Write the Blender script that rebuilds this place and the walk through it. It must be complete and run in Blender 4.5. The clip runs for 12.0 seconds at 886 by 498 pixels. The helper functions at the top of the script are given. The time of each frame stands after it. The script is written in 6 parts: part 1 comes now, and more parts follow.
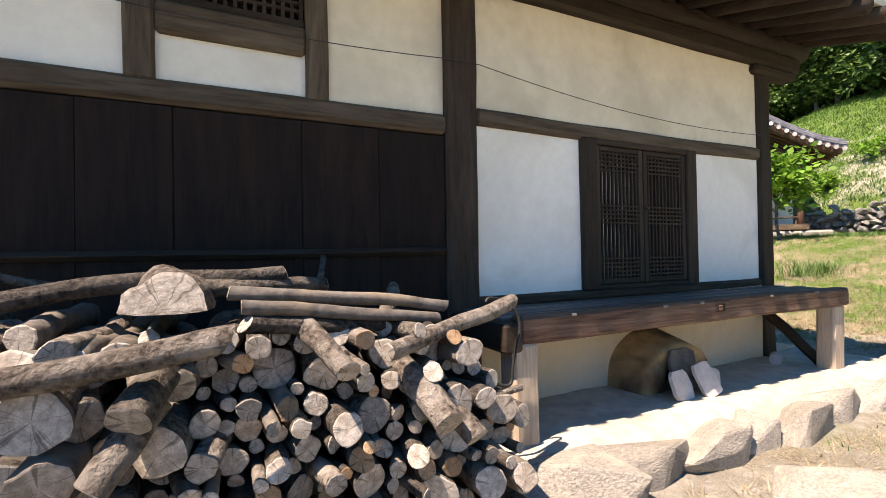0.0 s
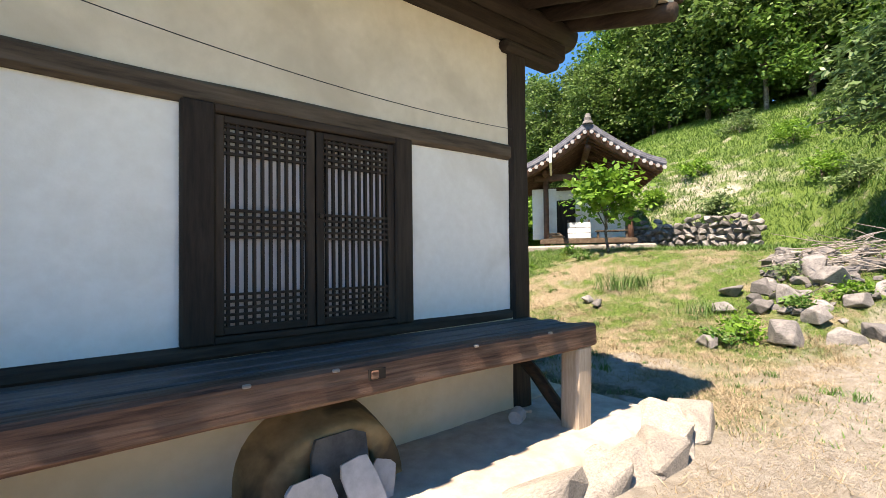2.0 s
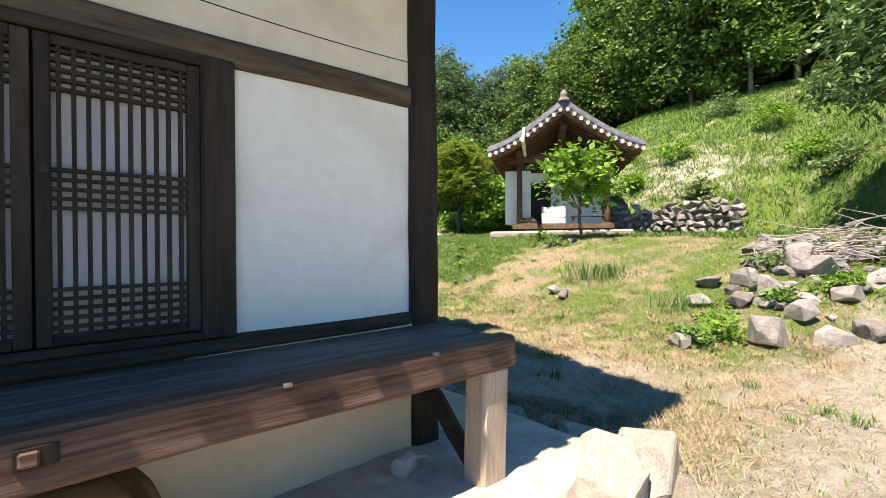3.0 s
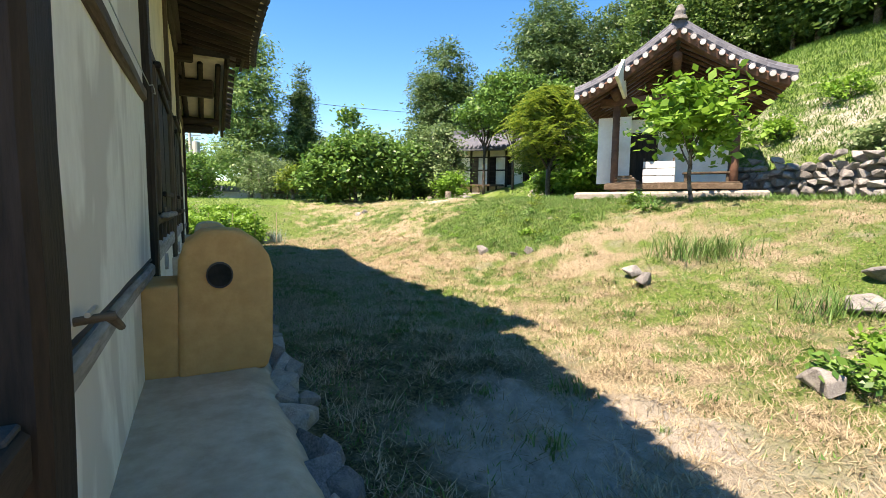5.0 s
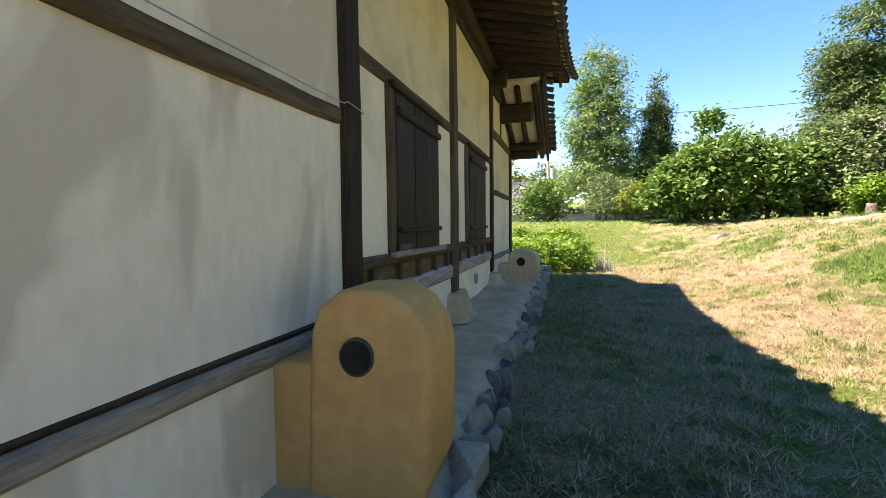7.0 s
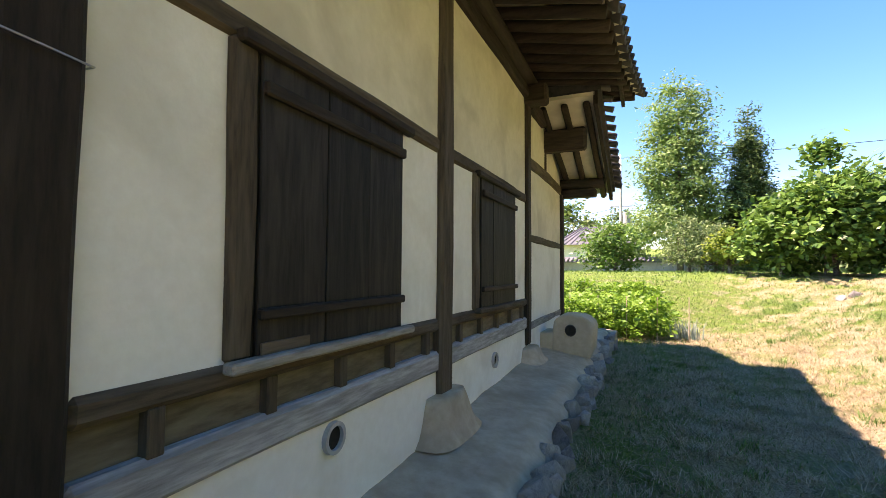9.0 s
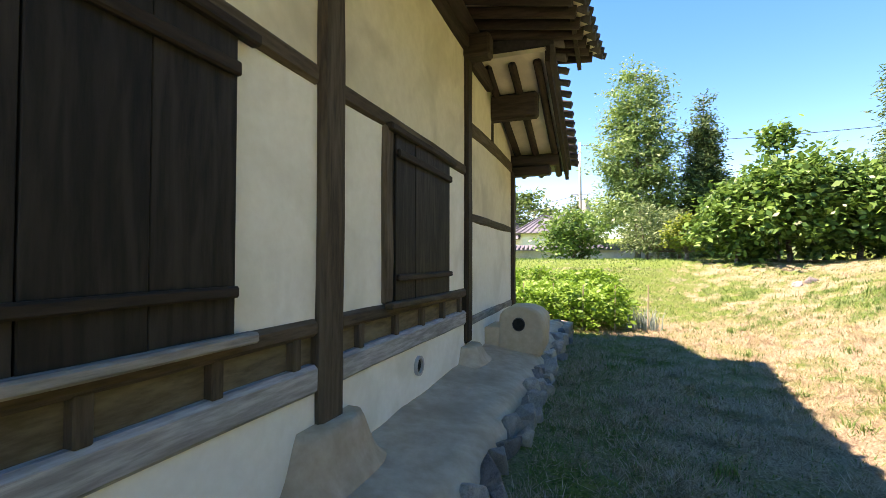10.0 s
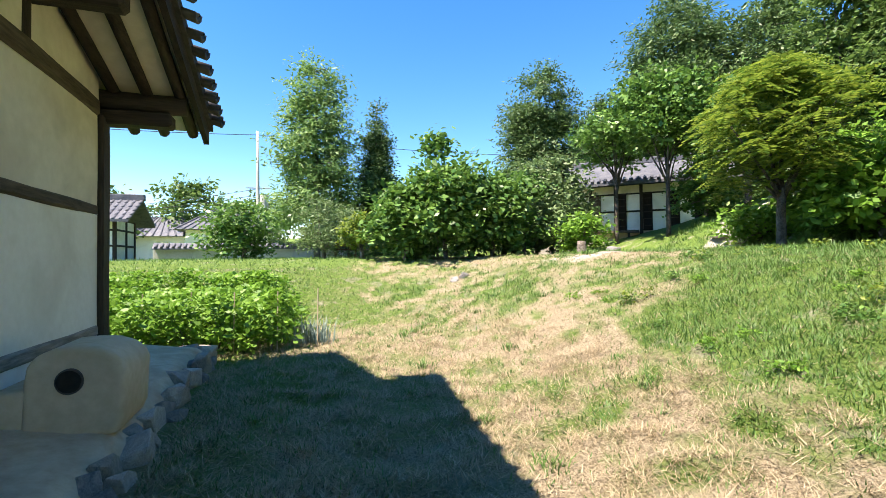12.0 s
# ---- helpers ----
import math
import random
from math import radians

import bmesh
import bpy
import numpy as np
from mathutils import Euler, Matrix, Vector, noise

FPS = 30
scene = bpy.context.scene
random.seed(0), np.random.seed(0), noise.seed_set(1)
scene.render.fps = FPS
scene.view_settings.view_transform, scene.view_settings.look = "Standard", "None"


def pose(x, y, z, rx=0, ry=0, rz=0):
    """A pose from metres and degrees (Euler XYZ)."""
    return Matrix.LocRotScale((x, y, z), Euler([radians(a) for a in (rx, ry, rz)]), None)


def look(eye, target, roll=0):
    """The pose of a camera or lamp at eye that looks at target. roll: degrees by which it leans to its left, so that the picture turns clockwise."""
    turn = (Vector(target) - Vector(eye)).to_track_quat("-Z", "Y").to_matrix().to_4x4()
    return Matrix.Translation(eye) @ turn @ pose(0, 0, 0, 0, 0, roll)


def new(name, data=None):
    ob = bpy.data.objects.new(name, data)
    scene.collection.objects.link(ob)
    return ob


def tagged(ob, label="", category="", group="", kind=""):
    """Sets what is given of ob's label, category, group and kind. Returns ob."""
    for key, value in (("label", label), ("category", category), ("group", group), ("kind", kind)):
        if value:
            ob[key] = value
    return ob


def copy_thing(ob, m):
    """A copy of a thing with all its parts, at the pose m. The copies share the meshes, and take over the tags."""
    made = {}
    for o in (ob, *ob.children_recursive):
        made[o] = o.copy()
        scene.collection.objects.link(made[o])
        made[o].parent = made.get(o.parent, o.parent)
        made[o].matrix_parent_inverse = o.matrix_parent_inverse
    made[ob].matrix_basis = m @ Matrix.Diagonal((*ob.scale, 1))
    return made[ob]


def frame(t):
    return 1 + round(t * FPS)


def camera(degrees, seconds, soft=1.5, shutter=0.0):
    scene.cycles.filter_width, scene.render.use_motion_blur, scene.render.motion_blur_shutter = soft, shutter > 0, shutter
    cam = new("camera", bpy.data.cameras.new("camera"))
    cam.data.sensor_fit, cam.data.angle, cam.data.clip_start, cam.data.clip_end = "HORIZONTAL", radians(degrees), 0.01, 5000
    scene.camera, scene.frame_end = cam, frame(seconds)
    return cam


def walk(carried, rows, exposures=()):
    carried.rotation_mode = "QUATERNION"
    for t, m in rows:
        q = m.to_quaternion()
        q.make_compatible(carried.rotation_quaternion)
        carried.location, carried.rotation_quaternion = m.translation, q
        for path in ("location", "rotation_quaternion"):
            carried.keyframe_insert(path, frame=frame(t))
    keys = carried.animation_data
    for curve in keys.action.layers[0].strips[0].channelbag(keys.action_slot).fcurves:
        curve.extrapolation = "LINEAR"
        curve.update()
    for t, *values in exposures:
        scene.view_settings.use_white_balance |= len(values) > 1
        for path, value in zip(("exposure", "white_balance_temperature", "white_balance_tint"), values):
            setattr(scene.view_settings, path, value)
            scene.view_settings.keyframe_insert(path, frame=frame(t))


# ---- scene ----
cam = camera(87.8, 12.0, soft=0.6)
PATH = [
    (0, (0.035, 0.041, 1.404), (0.911, 1.839, 1.429), -1.0),
    (0.5, (0.578, 0.066, 1.429), (1.596, 1.786, 1.484), -1.0),
    (1, (1.131, 0.088, 1.466), (2.212, 1.77, 1.536), -1.0),
    (1.5, (1.742, 0.218, 1.508), (2.932, 1.824, 1.575), -0.8),
    (2, (2.338, 0.328, 1.521), (3.606, 1.874, 1.567), -0.7),
    (2.5, (2.94, 0.52, 1.506), (4.247, 2.034, 1.524), -0.7),
    (2.7, (3.181, 0.594, 1.51), (4.496, 2.101, 1.515), -0.5),
    (4.3, (5.141, 1.212, 1.502), (6.381, 2.776, 1.371), -0.0),
    (4.5, (5.359, 1.296, 1.493), (6.534, 2.908, 1.353), 0.2),
    (5, (5.867, 1.597, 1.529), (6.788, 3.363, 1.344), 0.6),
    (5.1, (5.948, 1.658, 1.52), (6.792, 3.461, 1.323), 0.8),
    (5.5, (6.314, 1.897, 1.526), (6.833, 3.815, 1.299), 0.8),
    (6, (6.628, 2.325, 1.513), (6.744, 4.307, 1.275), 0.2),
    (6.5, (6.879, 2.808, 1.568), (6.635, 4.784, 1.387), -0.5),
    (6.8, (6.991, 3.056, 1.623), (6.576, 5.009, 1.509), -1.1),
    (7, (6.991, 3.297, 1.655), (6.466, 5.224, 1.555), -0.6),
    (7.5, (7.04, 3.823, 1.754), (6.362, 5.705, 1.74), -0.9),
    (7.7, (7.087, 4.014, 1.785), (6.366, 5.879, 1.8), -0.4),
    (9.3, (7.17, 5.979, 1.838), (6.359, 7.804, 1.934), 0.4),
    (9.5, (7.164, 6.223, 1.818), (6.386, 8.063, 1.91), 0.3),
    (10, (7.186, 6.839, 1.783), (6.519, 8.724, 1.831), 0.1),
    (10.5, (7.21, 7.48, 1.751), (6.695, 9.413, 1.751), -0.4),
    (11, (7.258, 8.112, 1.752), (6.996, 10.095, 1.721), -0.4),
    (11.5, (7.38, 8.739, 1.729), (7.534, 10.733, 1.715), -0.7),
    (12, (7.6, 9.286, 1.755), (8.227, 11.185, 1.796), -0.7),
]
walk(cam, [(t, look(eye, target, roll)) for t, eye, target, roll in PATH], [(0.0, 1.47, 8900, 23), (2.0, 1.50, 8900, 21), (4.5, 1.62, 8900, 20), (6.5, 1.90, 9500, 28), (8.5, 2.07, 9600, 36), (9.5, 2.17, 9400, 36), (10.5, 2.17, 9200, 34), (11.4, 2.04, 8600, 27), (12.0, 1.77, 8100, 19)])


# ---------------------------------------------------------------- world and sun
world = bpy.data.worlds.new("sky")
scene.world = world
world.use_nodes = True
wn = world.node_tree.nodes
sky = wn.new("ShaderNodeTexSky")
sky.sky_type = "NISHITA"
sky.sun_disc = False
sky.sun_elevation = radians(63.8)
sky.sun_rotation = radians(-104.7)
sky.air_density = 0.8
sky.dust_density = 0.0
sky.ozone_density = 2.4
deep = wn.new("ShaderNodeHueSaturation")
deep.inputs["Saturation"].default_value = 1.36
world.node_tree.links.new(sky.outputs[0], deep.inputs["Color"])
world.node_tree.links.new(deep.outputs[0], wn["Background"].inputs[0])
wn["Background"].inputs[1].default_value = 0.12
sun_lamp = bpy.data.lights.new("sun", "SUN")
sun_lamp.energy = 4.7
sun_lamp.angle = radians(0.53)
sun_lamp.color = (1.0, 0.985, 0.96)
sun = new("sun", sun_lamp)
sun.matrix_world = look((-4.76, -1.25, 10), (0, 0, 0))

# ---------------------------------------------------------------- materials


def material(name, c1, c2, scale=8.0, rough=0.85, bump=0.3, c3=None, s3=1.0, stretch=(1, 1, 1), vary=0.25, metal=0.0, island=False, amount=0.6, dist=0.01, edge=(0.46, 0.68)):
    m = bpy.data.materials.new(name)
    m.use_nodes = True
    n, l = m.node_tree.nodes, m.node_tree.links
    b = n["Principled BSDF"]
    tc = n.new("ShaderNodeTexCoord")
    mp = n.new("ShaderNodeMapping")
    mp.inputs["Scale"].default_value = stretch
    l.new(tc.outputs["Object"], mp.inputs[0])
    info = n.new("ShaderNodeObjectInfo")
    mul = n.new("ShaderNodeMath")
    mul.operation = "MULTIPLY"
    mul.inputs[1].default_value = 37.0
    l.new(info.outputs["Random"], mul.inputs[0])
    l.new(mul.outputs[0], mp.inputs["Location"])
    fine = n.new("ShaderNodeTexNoise")
    fine.inputs["Scale"].default_value = scale
    fine.inputs["Detail"].default_value = 8
    fine.inputs["Roughness"].default_value = 0.62
    l.new(mp.outputs[0], fine.inputs["Vector"])
    ramp = n.new("ShaderNodeValToRGB")
    ramp.color_ramp.elements[0].position, ramp.color_ramp.elements[1].position = 0.34, 0.66
    ramp.color_ramp.elements[0].color, ramp.color_ramp.elements[1].color = (*c1, 1), (*c2, 1)
    l.new(fine.outputs[0], ramp.inputs[0])
    out = ramp.outputs[0]
    if c3:
        coarse = n.new("ShaderNodeTexNoise")
        coarse.inputs["Scale"].default_value = s3
        coarse.inputs["Detail"].default_value = 5
        coarse.inputs["Distortion"].default_value = 0.6
        l.new(mp.outputs[0], coarse.inputs["Vector"])
        r2 = n.new("ShaderNodeValToRGB")
        r2.color_ramp.elements[0].position, r2.color_ramp.elements[1].position = edge
        r2.color_ramp.elements[1].color = (amount, amount, amount, 1)
        l.new(coarse.outputs[0], r2.inputs[0])
        mx = n.new("ShaderNodeMixRGB")
        mx.inputs[2].default_value = (*c3, 1)
        l.new(r2.outputs[0], mx.inputs[0])
        l.new(out, mx.inputs[1])
        out = mx.outputs[0]
    if vary:
        hsv = n.new("ShaderNodeHueSaturation")
        mr = n.new("ShaderNodeMapRange")
        mr.inputs["To Min"].default_value, mr.inputs["To Max"].default_value = 1 - vary, 1 + vary
        if island:
            l.new(n.new("ShaderNodeNewGeometry").outputs["Random Per Island"], mr.inputs[0])
        else:
            l.new(info.outputs["Random"], mr.inputs[0])
        l.new(mr.outputs[0], hsv.inputs["Value"])
        l.new(out, hsv.inputs["Color"])
        out = hsv.outputs[0]
    l.new(out, b.inputs["Base Color"])
    b.inputs["Roughness"].default_value = rough
    b.inputs["Metallic"].default_value = metal
    b.inputs["Specular IOR Level"].default_value = 0.3
    if bump:
        bp = n.new("ShaderNodeBump")
        bp.inputs["Strength"].default_value = bump
        bp.inputs["Distance"].default_value = dist
        l.new(fine.outputs[0], bp.inputs["Height"])
        l.new(bp.outputs[0], b.inputs["Normal"])
    return m


def leaf_material(name, c1, c2, through_light=0.35, rough=0.5):
    m = bpy.data.materials.new(name)
    m.use_nodes = True
    n, l = m.node_tree.nodes, m.node_tree.links
    b = n["Principled BSDF"]
    g = n.new("ShaderNodeNewGeometry")
    ramp = n.new("ShaderNodeValToRGB")
    ramp.color_ramp.elements[0].color, ramp.color_ramp.elements[1].color = (*c1, 1), (*c2, 1)
    l.new(g.outputs["Random Per Island"], ramp.inputs[0])
    l.new(ramp.outputs[0], b.inputs["Base Color"])
    b.inputs["Roughness"].default_value = rough
    b.inputs["Specular IOR Level"].default_value = 0.35
    t = n.new("ShaderNodeBsdfTranslucent")
    l.new(ramp.outputs[0], t.inputs[0])
    mx = n.new("ShaderNodeMixShader")
    mx.inputs[0].default_value = through_light
    l.new(b.outputs[0], mx.inputs[1])
    l.new(t.outputs[0], mx.inputs[2])
    l.new(mx.outputs[0], n["Material Output"].inputs[0])
    return m


LIME = material("lime_plaster", (.81, .775, .69), (.86, .83, .75), 14, .9, .3, (.58, .53, .43), 1.5, vary=.03, amount=.45)
# Aged cream of the upper panels; its darker tone is partly eave shade.
CREAM = material("aged_cream_plaster", (.70, .63, .49), (.77, .70, .56), 9, .92, .35, (.50, .44, .33), 1.4, vary=.04, amount=.6)
STAINED = material("damp_stained_boarding", (.10, .08, .052), (.20, .165, .115), 5, .85, .5, (.28, .24, .15), 1.3, (5, 1, 5), vary=.2, amount=.6)
STREAKED = material("streaked_lime_plaster", (.74, .71, .65), (.82, .80, .74), 14, .9, .25, (.56, .52, .47), 1.35, (1, 1, .42), vary=.02, amount=.8, edge=(.49, .56))
OCHRE = material("ochre_plaster", (.58, .49, .33), (.66, .57, .41), 9, .92, .3, (.66, .60, .47), 1.2, vary=.05)
MUD = material("yellow_mud_plaster", (.55, .295, .11), (.64, .365, .15), 11, .9, .4, (.45, .26, .10), 1.6, vary=.05, amount=.7)
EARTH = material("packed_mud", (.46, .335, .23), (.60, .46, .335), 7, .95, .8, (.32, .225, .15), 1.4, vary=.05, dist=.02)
# Second tone of the packed mud, with the front's sunlight in its colour.
SUNLIT_MUD = material("sun_bleached_mud", (.34, .295, .24), (.48, .425, .36), 7, .95, .9, (.28, .245, .20), 1.8, vary=.05, dist=.02)
WASHED = material("lime_washed_timber", (.26, .255, .25), (.46, .455, .45), 5, .85, .5, (.15, .14, .13), 1.5, (9, 1, 9), vary=.05)
DARKX, DARKY, DARKZ = [material("dark_timber_" + a, (.018, .012, .008), (.042, .027, .018), 5, .75, .5, (.085, .064, .046), 1.3, st, vary=.25, amount=.35)
                       for a, st in (("x", (1, 9, 9)), ("y", (9, 1, 9)), ("z", (9, 9, 1)))]
BROWNX, BROWNY, BROWNZ = [material("brown_timber_" + a, (.05, .036, .024), (.105, .075, .05), 5, .8, .5, (.19, .15, .11), 1.2, st, vary=.15, amount=.5)
                          for a, st in (("x", (1, 9, 9)), ("y", (9, 1, 9)), ("z", (9, 9, 1)))]
GREYX, GREYY, GREYZ = [material("weathered_timber_" + a, (.20, .18, .16), (.37, .34, .305), 5, .85, .6, (.10, .085, .07), 1.6, st, vary=.1, amount=.55)
                       for a, st in (("x", (1, 9, 9)), ("y", (9, 1, 9)), ("z", (9, 9, 1)))]
BOARD = material("dark_stained_board", (.007, .0035, .0025), (.018, .009, .006), 4, .85, .6, (.026, .014, .009), 1.2, (9, 9, 1), vary=.3)
SHUTTER = material("dark_shutter_board", (.010, .0075, .006), (.024, .018, .014), 4, .7, .5, (.055, .045, .037), 1.6, (9, 9, 1), vary=.2, amount=.5)
DECK = material("worn_deck_board", (.05, .046, .046), (.095, .088, .086), 5, .55, .5, (.14, .13, .125), 1.4, (1, 9, 9), vary=.2, amount=.5)
EDGE = material("red_brown_edge_beam", (.045, .022, .015), (.155, .085, .058), 5, .7, .9, (.25, .18, .135), 1.6, (.7, 13, 13), vary=.05, amount=.45)
PALEWOOD = material("pale_leg_timber", (.40, .32, .24), (.54, .45, .35), 6, .8, .5, (.30, .23, .17), 1.4, (9, 9, 1), vary=.08)
PAPER = material("door_paper", (.62, .58, .54), (.70, .66, .62), 6, .9, .1, (.52, .47, .43), 2.0, vary=.03)
BARK = material("rough_bark", (.022, .016, .012), (.19, .16, .135), 42, .95, 1.0, (.34, .31, .275), 9.0, vary=.4, dist=.03)
DARKBARK = material("dark_furrowed_bark", (.014, .011, .009), (.105, .09, .078), 46, .95, 1.0, (.17, .15, .13), 8, vary=.25, dist=.03)
PALEBARK = material("smooth_grey_bark", (.065, .06, .056), (.15, .135, .12), 20, .85, .8, (.24, .185, .13), 5, vary=.2)


def cut_material(name, c1, c2, dark):
    """Sawn wood: rings by the distance from the pith, weathered grey in patches."""
    m = material(name, c1, c2, 38, .9, .6, dark, 12, vary=.32)
    n, l = m.node_tree.nodes, m.node_tree.links
    b = n["Principled BSDF"]
    src = b.inputs["Base Color"].links[0].from_socket
    # u, v on the cut face from the pith: rings by the distance, drying cracks by the angle
    a = n.new("ShaderNodeAttribute")
    a.attribute_name = "pith"
    info = n.new("ShaderNodeObjectInfo")

    def calc(op, x, y=None, c=None):
        k = n.new("ShaderNodeMath")
        k.operation = op
        for slot, v in zip(k.inputs, (x, y, c)):
            if v is None:
                continue
            if hasattr(v, "node"):
                l.new(v, slot)
            else:
                slot.default_value = v
        return k.outputs[0]

    far = n.new("ShaderNodeVectorMath")
    far.operation = "LENGTH"
    l.new(a.outputs["Vector"], far.inputs[0])
    sep = n.new("ShaderNodeSeparateXYZ")
    l.new(a.outputs["Vector"], sep.inputs[0])
    wob = n.new("ShaderNodeTexNoise")
    wob.inputs["Scale"].default_value = 24
    l.new(a.outputs["Vector"], wob.inputs["Vector"])
    ring_ = calc("SINE", calc("ADD", calc("MULTIPLY", far.outputs["Value"], 620.0), calc("MULTIPLY", wob.outputs[0], 16.0)))
    ring_ = calc("MULTIPLY_ADD", ring_, .055, .97)
    ang = calc("ADD", calc("ARCTAN2", sep.outputs[1], sep.outputs[0]), calc("MULTIPLY", info.outputs["Random"], 70.0))
    crk = n.new("ShaderNodeTexNoise")
    crk.noise_dimensions = "1D"
    crk.inputs["Scale"].default_value = .75
    crk.inputs["Detail"].default_value = 3.0
    l.new(calc("ADD", ang, calc("MULTIPLY", wob.outputs[0], .35)), crk.inputs["W"])
    gap = calc("ABSOLUTE", calc("SUBTRACT", crk.outputs[0], .5))
    r = n.new("ShaderNodeMapRange")
    r.inputs["From Min"].default_value, r.inputs["From Max"].default_value = .003, .016
    r.inputs["To Min"].default_value, r.inputs["To Max"].default_value = .45, 1.0
    l.new(gap, r.inputs[0])
    h = n.new("ShaderNodeHueSaturation")
    l.new(calc("MULTIPLY", ring_, r.outputs[0]), h.inputs["Value"])
    l.new(src, h.inputs["Color"]), l.new(h.outputs[0], b.inputs["Base Color"])
    return m


SOOTYMUD = material("soot_stained_mud", (.30, .19, .09), (.44, .29, .145), 8, .92, .4, (.055, .042, .03), 2.4, vary=0, amount=.85, edge=(.44, .62))
PALEMUD = material("pale_tan_mud_plaster", (.52, .40, .27), (.61, .48, .34), 11, .92, .4, (.42, .32, .21), 1.6, vary=0)
CUT = cut_material("sawn_log_end", (.25, .222, .19), (.50, .455, .40), (.20, .16, .125))
CUTRED = cut_material("orange_log_end", (.27, .165, .095), (.42, .28, .175), (.22, .15, .10))
STONE = material("granite_stone", (.20, .185, .165), (.37, .345, .305), 16, .9, .8, (.44, .40, .335), 2.2, vary=.28, dist=.02)
GREYSTONE = material("grey_field_stone", (.12, .115, .11), (.26, .255, .245), 13, .9, .8, (.34, .33, .31), 2.0, vary=.4, dist=.02)
DARKSTONE = material("dark_blue_stone", (.10, .098, .095), (.21, .205, .20), 12, .85, .7, (.29, .275, .25), 2.0, vary=.4, dist=.02)
# Near-black: soot in hearth and flue, painted shade in the other openings.
SOOT_AND_SHADE = material("soot", (.012, .010, .009), (.03, .025, .02), 10, .95, .3, vary=0)
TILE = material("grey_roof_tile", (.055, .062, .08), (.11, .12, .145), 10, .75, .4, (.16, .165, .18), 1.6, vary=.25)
# Darker copy of the roof tile, eave shade put into its colour.
SHADETILE = material("shaded_roof_tile", (.035, .033, .033), (.07, .065, .062), 10, .8, .4, (.11, .10, .09), 1.6, vary=.3)
TILEWHITE = material("lime_tile_mortar", (.34, .34, .34), (.48, .48, .48), 10, .9, .2, vary=.2)
SLAB = material("broken_flat_tile", (.36, .35, .33), (.50, .48, .46), 12, .7, .3, (.26, .27, .29), 2.2, vary=.15)
REDWOOD = material("red_brown_pavilion_timber", (.085, .042, .028), (.15, .078, .052), 5, .75, .4, vary=.15)
METAL = material("galvanised_metal", (.45, .45, .46), (.58, .58, .58), 20, .4, .1, vary=.05, metal=.9)
BLACKHOSE = material("black_rubber", (.015, .015, .015), (.03, .03, .03), 10, .5, .1, vary=0)
WIRE = material("wire", (.02, .02, .02), (.04, .04, .04), 10, .6, 0, vary=0)
PALEPAINT = material("pale_painted_board", (.62, .66, .68), (.74, .77, .78), 6, .6, .15, (.5, .52, .52), 2, vary=.08)
CONCRETE = material("pale_concrete", (.45, .44, .42), (.56, .55, .52), 12, .9, .3, (.36, .35, .33), 1.5, vary=.05)
LEAF_A = leaf_material("broad_green_leaf", (.035, .11, .02), (.155, .30, .065), .3, .4)
LEAF_B = leaf_material("bright_yellow_green_leaf", (.075, .20, .022), (.20, .38, .055), .42)
LEAF_C = leaf_material("dull_grey_green_leaf", (.06, .125, .04), (.19, .28, .12), .3)
LEAF_D = leaf_material("forest_leaf", (.045, .105, .025), (.15, .255, .07), .38)
LEAF_Y = leaf_material("yellowing_leaf", (.05, .125, .018), (.24, .32, .05), .45)
NEEDLE = leaf_material("blue_green_needle", (.035, .09, .028), (.125, .215, .075), .28)
NEEDLE_L = leaf_material("light_larch_needle", (.085, .185, .05), (.21, .345, .12), .4)
GRASS_G = leaf_material("green_grass_blade", (.04, .115, .022), (.135, .255, .062), .28)
GRASS_D = leaf_material("dry_grass_blade", (.18, .14, .08), (.56, .47, .32), .3, .8)
HERB = leaf_material("blue_green_herb", (.16, .24, .20), (.30, .38, .34), .3)


